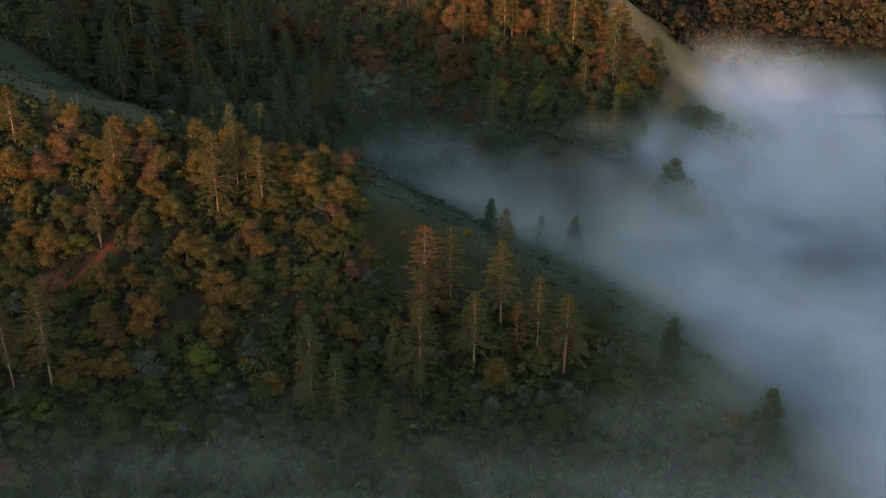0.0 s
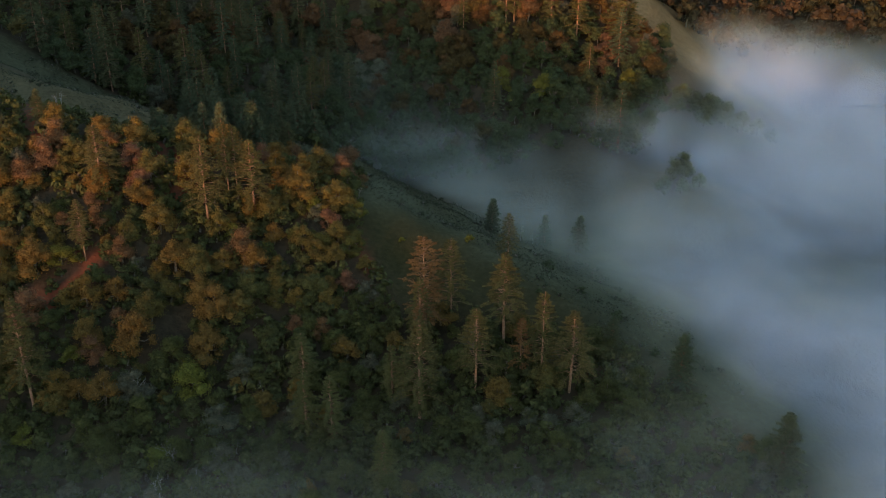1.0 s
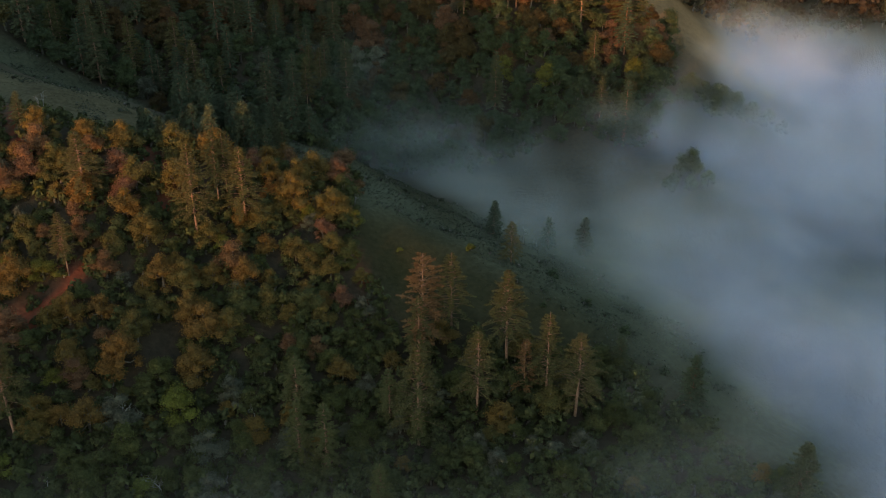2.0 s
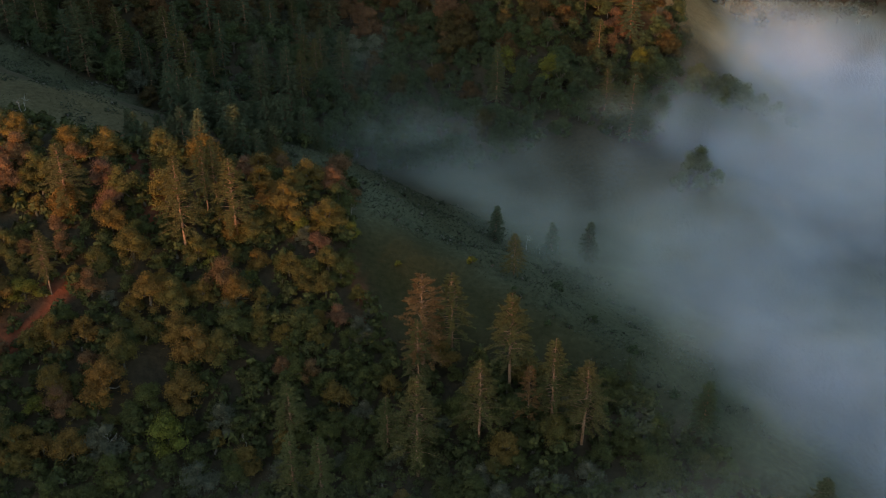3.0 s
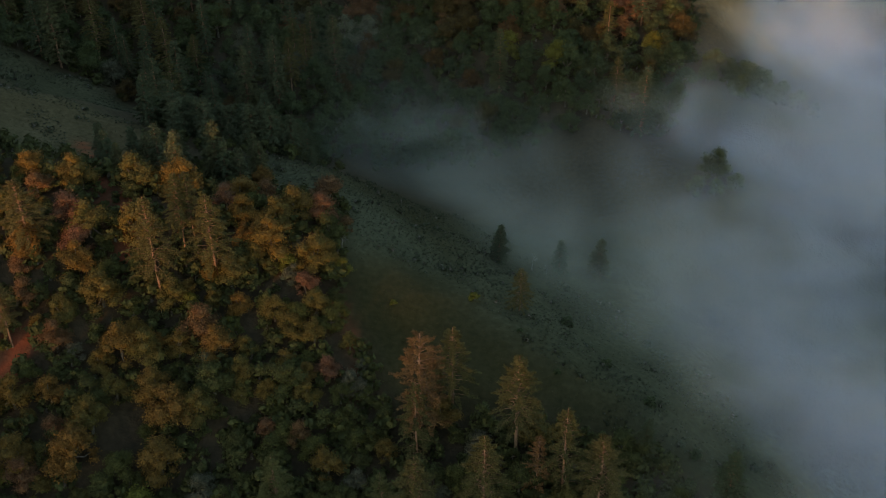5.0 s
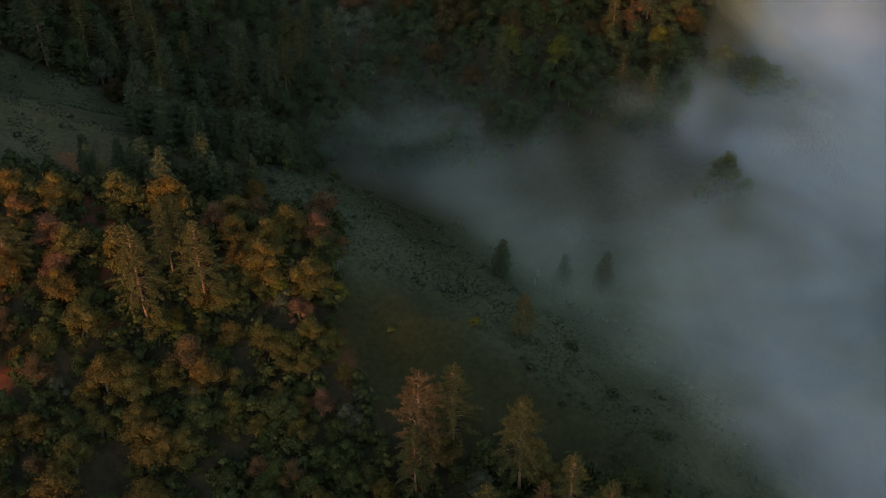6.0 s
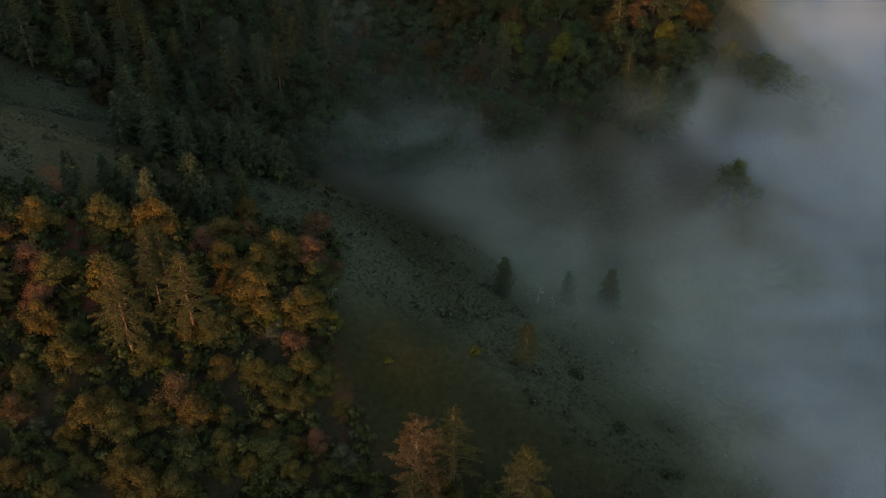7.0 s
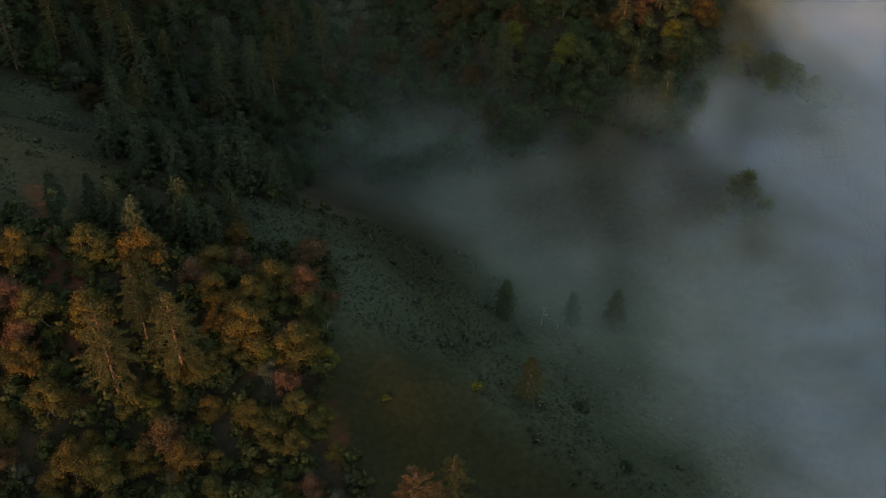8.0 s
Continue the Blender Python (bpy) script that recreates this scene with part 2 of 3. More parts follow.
def sageness(x, y):
    """Pale low sage on the steep slope behind the spur's crest, thinner on its flank and the knolls."""
    lee = soft((1 - x) / 4) * soft((y - 213) / 2.5) * soft((x + 44) / 3) * soft((np.interp(x, [-44, -20, 5], [258, 246, 228]) - y) / 4)
    flank = 0.7 * soft((x - 2) / 4) * soft((y - np.interp(x, [0, 30, 60], [206, 187, 151])) / 3)
    return np.clip(np.maximum(lee, flank) + 0.55 * soft((-66 - x) / 4) * soft((y - 236) / 4), 0, 1) * grassiness(x, y)


def along(x, y, points):
    """The distance to a line of points."""
    best = np.full(np.shape(x), 1e6)
    for (ax, ay), (bx, by) in zip(points[:-1], points[1:]):
        ex, ey = bx - ax, by - ay
        s = np.clip(((x - ax) * ex + (y - ay) * ey) / (ex * ex + ey * ey), 0, 1)
        best = np.minimum(best, np.hypot(x - ax - s * ex, y - ay - s * ey))
    return best


GULLIES = [[(-71.3, 188.5), (-71.6, 185), (-73.4, 181), (-76.8, 178.8), (-81, 178)], [(-19.5, 203), (-18, 199), (-15.5, 193), (-14.5, 186)],
           [(-98, 240), (-93, 225), (-90, 216)], [(-60, 222), (-58, 212), (-57, 205)], [(-78.9, 251.1), (-72.4, 240.2), (-64.5, 221.8), (-63.4, 216.4), (-63.9, 211.8)]]


def bareness(x, y):
    d = np.minimum.reduce([along(x, y, g) - (1.0 + 0.7 * np.sin(x * 1.7 + y) if k == 0 else -0.5 if k == 4 else -1.1 if k == 1 else 0.0) for k, g in enumerate(GULLIES)])
    return (0.72 + 0.28 * np.sin(x * 1.9 + 1.0) * np.sin(y * 1.6)) * soft((0.9 + 0.9 * np.sin(x * 0.9) * np.sin(y * 0.7) + 0.5 * np.sin(x * 2.3 + y * 1.9) - d) / 0.7)


# ---- mesh helpers ----


def mesh_of(name, verts, faces, materials, index=None, smooth=False, values=None):
    """A mesh from vertices and arrays of faces with one corner count each."""
    me = bpy.data.meshes.new(name)
    verts = np.asarray(verts, np.float32)
    faces = [np.asarray(f, np.int32) for f in faces if len(f)]
    corners = np.concatenate([f.ravel() for f in faces])
    count = np.concatenate([np.full(len(f), f.shape[1], np.int32) for f in faces])
    me.vertices.add(len(verts))
    me.vertices.foreach_set("co", verts.ravel())
    me.loops.add(len(corners))
    me.loops.foreach_set("vertex_index", corners)
    me.polygons.add(len(count))
    me.polygons.foreach_set("loop_start", np.concatenate([[0], np.cumsum(count)[:-1]]).astype(np.int32))
    me.polygons.foreach_set("loop_total", count)
    for m in materials:
        me.materials.append(m)
    if index is not None:
        me.polygons.foreach_set("material_index", np.asarray(index, np.int32))
    me.polygons.foreach_set("use_smooth", np.full(len(count), smooth))
    me.update(calc_edges=True)
    for key, value in (values or {}).items():
        me.attributes.new(key, "FLOAT", "POINT").data.foreach_set("value", np.asarray(value, np.float32))
    return me


class Wood:
    """Tapered tubes, gathered into one mesh."""

    def __init__(self):
        self.v, self.f, self.n = [], [], 0

    def tube(self, points, radii, sides=5):
        points = np.asarray(points, float)
        along_ = np.gradient(points, axis=0)
        along_ /= np.linalg.norm(along_, axis=1)[:, None] + 1e-9
        side = np.cross(along_, (0.31, 0.87, 0.12))
        side /= np.linalg.norm(side, axis=1)[:, None] + 1e-9
        up = np.cross(along_, side)
        a = np.arange(sides) * 2 * math.pi / sides
        ring = points[:, None, :] + np.asarray(radii)[:, None, None] * (np.cos(a)[None, :, None] * side[:, None, :] + np.sin(a)[None, :, None] * up[:, None, :])
        k = len(points)
        i, j = np.meshgrid(np.arange(k - 1), np.arange(sides), indexing="ij")
        q = np.stack([i * sides + j, i * sides + (j + 1) % sides, (i + 1) * sides + (j + 1) % sides, (i + 1) * sides + j], -1).reshape(-1, 4)
        self.v.append(ring.reshape(-1, 3))
        self.f.append(q + self.n)
        self.n += k * sides
        return self

    def arrays(self):
        return np.concatenate(self.v), np.concatenate(self.f)


ICO_V = np.array([(0, 0, 1), *[(0.894 * math.cos(a * 1.2566), 0.894 * math.sin(a * 1.2566), 0.447) for a in range(5)],
                  *[(0.894 * math.cos(a * 1.2566 + 0.6283), 0.894 * math.sin(a * 1.2566 + 0.6283), -0.447) for a in range(5)], (0, 0, -1)])
ICO_F = np.array([(0, 1 + a, 1 + (a + 1) % 5) for a in range(5)] + [(1 + a, 6 + a, 1 + (a + 1) % 5) for a in range(5)]
                 + [(1 + (a + 1) % 5, 6 + a, 6 + (a + 1) % 5) for a in range(5)] + [(6 + a, 11, 6 + (a + 1) % 5) for a in range(5)])


def clumps(rng, centres, normals, sizes, stretch=1.5, lie=None):
    """Small uneven leaf clumps, one four-cornered blade each, facing about along the normals."""
    n = len(centres)
    normals = normals / (np.linalg.norm(normals, axis=1)[:, None] + 1e-9)
    u = np.cross(normals, rng.normal(size=(n, 3))) if lie is None else lie - normals * (lie * normals).sum(1)[:, None]
    u /= np.linalg.norm(u, axis=1)[:, None] + 1e-9
    w = np.cross(normals, u)
    s = sizes[:, None]
    bend = normals * s * rng.uniform(-0.25, 0.25, (n, 1))
    a = centres + u * s * stretch * rng.uniform(0.6, 1.1, (n, 1)) + bend
    b = centres + w * s * rng.uniform(0.6, 1.1, (n, 1)) + u * s * rng.uniform(-0.3, 0.3, (n, 1))
    c = centres - u * s * stretch * rng.uniform(0.6, 1.1, (n, 1)) + bend
    d = centres - w * s * rng.uniform(0.6, 1.1, (n, 1)) + u * s * rng.uniform(-0.3, 0.3, (n, 1))
    return np.stack([a, b, c, d], 1).reshape(-1, 3), np.arange(4 * n).reshape(n, 4)


def oak_arrays(seed, leaves=900, size=0.30, height=8.0, spread=4.0, lobes=10, gaps=0.0):
    """A broad-leaved tree: trunk with limbs, and a crown of leafy lobes."""
    rng = np.random.default_rng(seed)
    k = np.arange(lobes)
    ang = k * 2.4 + rng.uniform(-0.5, 0.5, lobes)
    out = spread * 0.66 * np.sqrt((k + 0.3) / lobes) * rng.uniform(0.75, 1.18, lobes)
    top = height * (0.86 - 0.50 * (out / (spread * 0.66)) ** 1.8) + height * rng.uniform(-0.14, 0.12, lobes)
    tier = np.where(k % 3 == 2, 0.66, 1.0)
    cen = np.stack([out * np.cos(ang), out * np.sin(ang), top * tier - 0.6], 1)
    rad = spread * rng.uniform(0.16, 0.40, lobes) * (10 / lobes) ** 0.25
    wood, limbs = Wood(), Wood()
    lean = rng.uniform(-0.5, 0.5, 2)
    fork = np.array([lean[0], lean[1], height * 0.28])
    wood.tube([(0, 0, -0.8), fork * 0.5, fork], [0.30, 0.24, 0.20], 6)
    for c in cen[:: 2]:
        limbs.tube([fork, fork * 0.45 + c * 0.55 + rng.uniform(-0.3, 0.3, 3), c + (0, 0, 0.3)], [0.16, 0.10, 0.04], 4)
    pick = rng.choice(lobes, leaves, p=rad ** 2 / (rad ** 2).sum())
    d = rng.normal(size=(leaves, 3))
    d[:, 2] = np.abs(d[:, 2]) * rng.choice([1, 1, 1, -0.7], leaves)
    d /= np.linalg.norm(d, axis=1)[:, None]
    lump = 1 + 0.34 * np.sin(d[:, 0] * 7 + pick) * np.sin(d[:, 1] * 6 + 2 * pick) + 0.16 * np.sin(d[:, 2] * 11 + d[:, 0] * 9 + pick)
    p = cen[pick] + d * (rad[pick] * lump * (0.78 + 0.5 * rng.random(leaves) ** 1.6))[:, None] * (1, 1, 0.82) + rng.normal(size=(leaves, 3)) * 0.05 * spread
    if gaps:
        keep = rng.random(leaves) > gaps
        p, d = p[keep], d[keep]
    lv, lf = clumps(rng, p, d + rng.normal(size=p.shape) * 0.45, size * rng.uniform(0.6, 1.25, len(p)))
    cores_v, cores_f, n = [], [], 0
    if not gaps:
        for c, r in zip(cen, rad):
            cores_v.append(ICO_V * r * 0.80 * (1, 1, 0.8) * rng.uniform(0.85, 1.1, (12, 1)) + c)
            cores_f.append(ICO_F + n)
            n += 12
    return wood.arrays(), limbs.arrays(), (lv, lf), (np.concatenate(cores_v), np.concatenate(cores_f)) if cores_v else (np.zeros((0, 3)), np.zeros((0, 3), int))


def pine_arrays(seed, height=21.0, spread=4.0, bare=0.35, whorls=18, sprays=26, size=0.15, pointed=1.0, ragged=0.25, inner=0.3):
    """A pine: a straight trunk, tiers of limbs that shorten to the top, narrow sprays of needles along them."""
    rng = np.random.default_rng(seed)
    wood, limbs = Wood(), Wood()
    bow = rng.uniform(-0.25, 0.25, 2)
    t = np.linspace(0, 1, 7)
    stem = np.stack([bow[0] * np.sin(t * 3), bow[1] * np.sin(t * 2.4), t * height], 1)
    stem[0, 2] = -1.0
    wood.tube(stem, height * 0.0125 * (1.04 - t) ** 0.8 + 0.02, 8)
    cs, ns, ss, us = [], [], [], []
    for w in range(whorls):
        f = min(max(bare + (1 - bare) * (max(0.0, w + rng.uniform(-0.2, 0.2)) / whorls) ** 0.92, bare), 0.995)
        g = (f - bare) / (1 - bare)
        reach = spread * (1 - g) ** (0.75 * pointed) * (0.6 + 0.4 * min(1, g * 5 + 0.3)) + 0.3
        base = np.array([np.interp(f, t, stem[:, 0]), np.interp(f, t, stem[:, 1]), f * height])
        first = rng.uniform(0, 6.28)
        count = int(rng.integers(5, 8))
        for b in range(count):
            if rng.random() < ragged * (1 - 0.7 * g):
                continue
            a = first + 6.28 * b / count + rng.uniform(-0.35, 0.35)
            r = reach * rng.uniform(0.6, 1.12)
            rise = (0.62 * g - 0.22 + rng.uniform(-0.10, 0.10)) * r
            out = np.array((math.cos(a), math.sin(a), 0.0))
            tip = base + out * r + (0, 0, rise)
            mid = (base + tip) / 2 + (0, 0, 0.08 * r)
            if r > 0.8:
                limbs.tube([base, mid, tip], [0.06, 0.038, 0.012], 3)
            m = max(4, int(sprays * (0.25 + r / spread)))
            s = rng.uniform(inner, 1.06, m)
            p = base + (mid - base) * np.clip(s * 2, 0, 1)[:, None] + (tip - mid) * np.clip(s * 2 - 1, 0, 1.15)[:, None]
            wide = 0.26 * r * (1.1 - s) + 0.16
            fan = a + rng.choice([-1, 1], m) * rng.uniform(0.2, 1.1, m)
            way = np.stack([np.cos(fan), np.sin(fan), rng.uniform(-0.05, 0.55, m)], 1)
            cs.append(p + way * (wide * rng.uniform(0.3, 1.0, m))[:, None] + rng.normal(size=(m, 3)) * 0.07)
            us.append(way)
            ns.append(rng.normal(size=(m, 3)) * 0.45 + out * 0.45 + (0, 0, 0.6))
            ss.append(size * rng.uniform(0.7, 1.3, m))
    for k in range(9):
        f, a, r = bare * rng.uniform(0.4, 1.0), rng.uniform(0, 6.28), rng.uniform(0.5, 1.8)
        at = np.array((0, 0, f * height))
        limbs.tube([at, at + (0.5 * r * math.cos(a), 0.5 * r * math.sin(a), 0.15), at + (r * math.cos(a), r * math.sin(a), 0.1)], [0.05, 0.035, 0.012], 3)
    lv, lf = clumps(rng, np.concatenate(cs), np.concatenate(ns), np.concatenate(ss), 3.0, np.concatenate(us))
    return wood.arrays(), limbs.arrays(), (lv, lf), (np.zeros((0, 3)), np.zeros((0, 3), int))


def bare_arrays(seed, height=7.0, levels=4, splay=0.6, thick=0.16, straight=0.0):
    """A leafless tree: forking boughs down to twigs."""
    rng = np.random.default_rng(seed)
    wood, boughs = Wood(), Wood()

    def grow(at, way, length, radius, level):
        end = at + way * length
        mid = (at + end) / 2 + rng.normal(size=3) * length * 0.07
        (wood if level == levels else boughs).tube([at, mid, end], [radius, radius * 0.8, radius * 0.55], 5 if level > 2 else 3)
        if level == 0:
            return
        for k in range(int(rng.integers(2, 4))):
            w = way * (0.9 + straight) + rng.normal(size=3) * splay + (0, 0, 0.12)
            grow(mid + (end - mid) * rng.uniform(0.3, 1), w / np.linalg.norm(w), length * rng.uniform(0.55, 0.8), radius * 0.55, level - 1)

    w = np.array((rng.uniform(-0.15, 0.15), rng.uniform(-0.15, 0.15), 1.0))
    grow(np.array((0, 0, -0.5)), w / np.linalg.norm(w), height * 0.42, thick, levels)
    return wood.arrays(), boughs.arrays()


# ---- the ground: one sheet to the horizon ----


def spaced(bands):
    return np.unique(np.concatenate([np.arange(a, b, s) for a, b, s in bands]))


def build_ground():
    xs = spaced([(-3000, -420, 120), (-420, -140, 12), (-140, 140, 1.7), (140, 420, 8), (420, 3001, 120)])
    ys = spaced([(-3000, -300, 120), (-300, 100, 14), (100, 300, 1.7), (300, 460, 2.6), (460, 800, 10), (800, 3001, 120)])
    gx, gy = np.meshgrid(xs, ys)
    gz = land(gx, gy)
    n, m = len(xs), len(ys)
    i, j = np.meshgrid(np.arange(m - 1), np.arange(n - 1), indexing="ij")
    quads = np.stack([i * n + j, i * n + j + 1, (i + 1) * n + j + 1, (i + 1) * n + j], -1).reshape(-1, 4)
    v = np.stack([gx, gy, gz], -1).reshape(-1, 3)
    me = mesh_of("ground", v, [quads], [ground_material()], smooth=True,
                 values={"grass": grassiness(v[:, 0], v[:, 1]), "bare": bareness(v[:, 0], v[:, 1]), "dry": dryness(v[:, 0], v[:, 1]), "sage": sageness(v[:, 0], v[:, 1])})
    tagged(new("ground", me), "hillsides of dark leaf litter, dull grass and red earth gullies", "ground", kind="structure")


build_ground()

# ---- trees ----


def plant_stock(name, category, label, arrays, bark, leaf, group):
    """One tree, an Empty with a trunk and a crown, from which the others are copied."""
    (wv, wf), (bv, bf), (lv, lf), (cv, cf) = arrays
    root = tagged(new(name), label, category, group)
    trunk = new("trunk", mesh_of("trunk", wv, [wf], [bark], smooth=True))
    trunk.parent = root
    limbs = tagged(new("branching", mesh_of("branching", bv, [bf], [bark], smooth=True)), kind="stuff")
    limbs.parent = root
    crown = new("crown", mesh_of("crown", np.concatenate([lv, cv]), [lf, cf + len(lv)], [leaf]))
    crown.parent = root
    return root


USED = set()


def plant(stock, x, y, size=1.0, turn=None, stout=1.0, sink=0.0):
    """Puts a tree of a kind on the ground; the first one planted is the stock itself."""
    m = pose(x, y, float(land(x, y)) - sink, 0, 0, random.uniform(0, 360) if turn is None else turn)
    if stock.name in USED:
        ob = copy_thing(stock, m)
    else:
        USED.add(stock.name)
        ob = stock
        ob.matrix_basis = m
    ob.scale = (size * stout, size * stout, size)
    return ob


def scatter(seed, x0, x1, y0, y1, gap, keep, tries=30000):
    """Random places, none nearer to another than the gap there, where keep(x, y) holds."""
    rng = np.random.default_rng(seed)
    px, py = rng.uniform(x0, x1, tries), rng.uniform(y0, y1, tries)
    ok = keep(px, py)
    cells, out = {}, []
    for x, y in zip(px[ok], py[ok]):
        i, j = int(x // gap), int(y // gap)
        if all((x - a) ** 2 + (y - b) ** 2 >= gap * gap for u in (i - 1, i, i + 1) for v in (j - 1, j, j + 1) for a, b in cells.get((u, v), ())):
            cells.setdefault((i, j), []).append((x, y))
            out.append((x, y))
    return out


PINES = [plant_stock("pine", "pine tree", "tall ponderosa pine with a bare reddish trunk", pine_arrays(11 + k, 21, 5.8, b, 19, 150, 0.080, 1.12, 0.20, 0.34), BARK_PINE, NEEDLES, "tall pines on the spur")
         for k, b in enumerate((0.32, 0.26, 0.38, 0.16))]
FIRS = [plant_stock("young_conifer", "conifer tree", "dark green bushy young conifer", pine_arrays(31 + k, 10, 3.0, 0.05, 18, 95, 0.085, 1.1, 0.05, 0.15), BARK_PINE, NEEDLES_DARK, "young conifers") for k in range(3)]
DYING = [plant_stock("pine", "pine tree", "dying pine with rust brown needles", pine_arrays(41 + k, 20, 4.6, 0.18, 17, 90, 0.09, 0.8, 0.32), BARK_PINE, NEEDLES_RUST, "tall pines on the spur") for k in range(2)]

GREEN_PINES = [plant_stock("pine", "pine tree", "dull green pine at the misty foot of the spur", pine_arrays(21 + k, 15, 3.7, 0.12, 18, 120, 0.080, 1.1, 0.16, 0.3), BARK_PINE, NEEDLES_GREEN, "green pines") for k in range(2)]

for x, y, top, w, k in [(-49.3, 197.9, 55.2, 0.95, 0), (-46.6, 207.2, 54.4, 0.62, 2), (-44.8, 208.4, 54.0, 0.62, 2), (-40.2, 202.6, 52.6, 1.0, 1), (-72.5, 203.4, 55.6, 0.98, 1),
                        (-98.1, 213.6, 61.0, 0.9, 3), (-72.2, 187.2, 46.0, 0.62, 2), (-74.1, 157.0, 41.0, 0.95, 0), (-81.5, 157.2, 36.0, 0.75, 2), (-4.3, 173.6, 36.0, 0.70, 3),
                        (-4.3, 157.8, 36.0, 1.02, 1), (5.9, 162.4, 35.6, 0.88, 0), (11.8, 173.8, 41.0, 1.0, 2), (18.7, 167.4, 36.4, 0.85, 3), (23.6, 163.6, 34.4, 1.02, 1)]:
    h = top - float(land(x, y))
    plant(PINES[k], x, y, h / 21, stout=w * 21 / h)
for k, (x, y, top, w) in enumerate([(-24.6, 154.5, 27.4, 0.9), (-19.8, 153.6, 27.4, 0.95), (-9.6, 162.6, 28.0, 0.75), (-9.9, 142.5, 24.0, 0.9), (-26.3, 165.2, 28.9, 1.0)]):
    h = top - float(land(x, y))
    plant(GREEN_PINES[k % 2], x, y, h / 15, stout=w * 15 / h)
plant(DYING[0], -3.5, 178.0, 21.0 / 20, stout=1.2)
plant(PINES[3], 1.6, 182.5, 17.0 / 21, stout=1.1)
plant(PINES[3], 14.6, 207.6, 10.0 / 21, stout=1.2)
plant(DYING[1], 14.6, 167.0, 13.0 / 20, stout=0.9)
for k, (x, y, h) in enumerate([(33.2, 174.6, 8.5), (45.2, 166.6, 11.5), (59.2, 147.6, 13.5), (-91.1, 222.7, 8.3), (12.7, 238, 9.5), (26.5, 241, 8.5), (36, 243, 10.5)]):
    plant(FIRS[k % 3], x, y, h / 10, stout=0.95)

# conifers along the crest behind the spur's woods, by the height of their tops
for k, (x, y, top) in enumerate([(-45.9, 235.6, 50.4), (-43.8, 233.5, 47), (-41.3, 234.9, 44.7), (-51.0, 226.1, 52.9), (-53.5, 229, 49), (-57.6, 235.6, 49.8), (-60.5, 238, 46.5), (-67.5, 234.2, 49.1),
                                 (-35.5, 258.0, 36.0), (-37.5, 259, 33), (-29.0, 252.4, 35.5), (-40.5, 247, 41.5), (-48, 243, 43), (-63, 228, 49.5), (-55, 243, 43.5), (-38.5, 241, 43), (-50.5, 248, 41),
                                 (-66, 246, 44), (-72, 244, 46), (-57, 221, 49), (-44, 256, 38), (-53, 255, 39), (-60, 257, 40), (-49, 262, 34)]):
    h = top - float(land(x, y))
    plant(FIRS[k % 3], x, y, h / 10, stout=max(0.8, 1.25 - 0.035 * h))

for k, (x, y) in enumerate(scatter(77, -70, -34, 255, 296, 4.6, lambda x, y: (grassiness(x, y) < 0.4) & (y > np.interp(x, [-70, -60, -34], [262, 258, 258])))):
    plant(FIRS[k % 3], x, y, random.uniform(0.7, 1.3), stout=random.uniform(0.85, 1.1))

OAKS = [plant_stock("oak", "oak tree", "broad oak with olive and orange leaves", oak_arrays(51 + k, 5200, 0.130, 7.6, 4.3, 22), BARK_OAK, LEAF_OLIVE, "oaks on the spur") for k in range(5)]
LIVE = [plant_stock("live_oak", "oak tree", "dark green live oak with a dense crown", oak_arrays(61 + k, 4200, 0.135, 7.0, 4.0, 19), BARK_OAK, LEAF_LIVE, "live oaks on the spur") for k in range(4)]
LIME = [plant_stock("maple", "tree", "broadleaf tree with bright yellow-green leaves", oak_arrays(71 + k, 3600, 0.14, 7.0, 4.0, 15), BARK_OAK, LEAF_LIME, "yellow-green trees") for k in range(2)]
RUST = [plant_stock("oak", "oak tree", "oak with rust-red leaves", oak_arrays(75 + k, 4600, 0.13, 7.5, 4.1, 18), BARK_OAK, LEAF_RUST, "rust-red oaks") for k in range(2)]
GREY = [plant_stock("grey_oak", "oak tree", "grey-green oak with a ragged crown", oak_arrays(78 + k, 3200, 0.14, 6.5, 4.0, 16), BARK_OAK, LEAF_GREY, "grey oaks") for k in range(2)]
TAKEN = []


def stand(kinds, places, grow=1.0):
    for k, (x, y, s) in enumerate(places):
        plant(kinds[k % len(kinds)], x, y, s * grow * random.uniform(0.95, 1.15), stout=1.0)
        TAKEN.append((x, y, s * grow * 3.6))


stand(OAKS, [(-81.0, 184.0, 1.16), (-56.9, 175.0, 1.04), (-58.3, 169.2, 1.16), (-44.4, 177.3, 1.1), (-40.0, 178.4, 0.83), (-45.0, 170.1, 1.08), (-63.9, 178.9, 0.7), (-54.2, 181.0, 0.7),
             (-50.1, 187.2, 0.86), (-45.0, 189.2, 0.72), (-38.5, 189.0, 0.78), (-33.9, 185.4, 0.7), (-29.6, 196.3, 0.73), (-27.0, 188.3, 0.6), (-22.3, 197.8, 0.73), (-33.8, 206.3, 0.68)])
stand(OAKS, [(-36.1, 209.9, 0.61), (-22.5, 192.3, 0.64), (-66.4, 158.9, 0.56), (-69.2, 155.6, 0.66), (-88.4, 183.6, 0.89), (-95.4, 202.9, 1.1), (-57.3, 185.3, 0.64), (-23.2, 185.8, 0.56),
             (-64.5, 192.0, 0.81), (-21.2, 208.7, 0.68), (-64.0, 200.9, 0.91), (-22.9, 181.6, 0.62), (-29.4, 182.7, 0.63)])
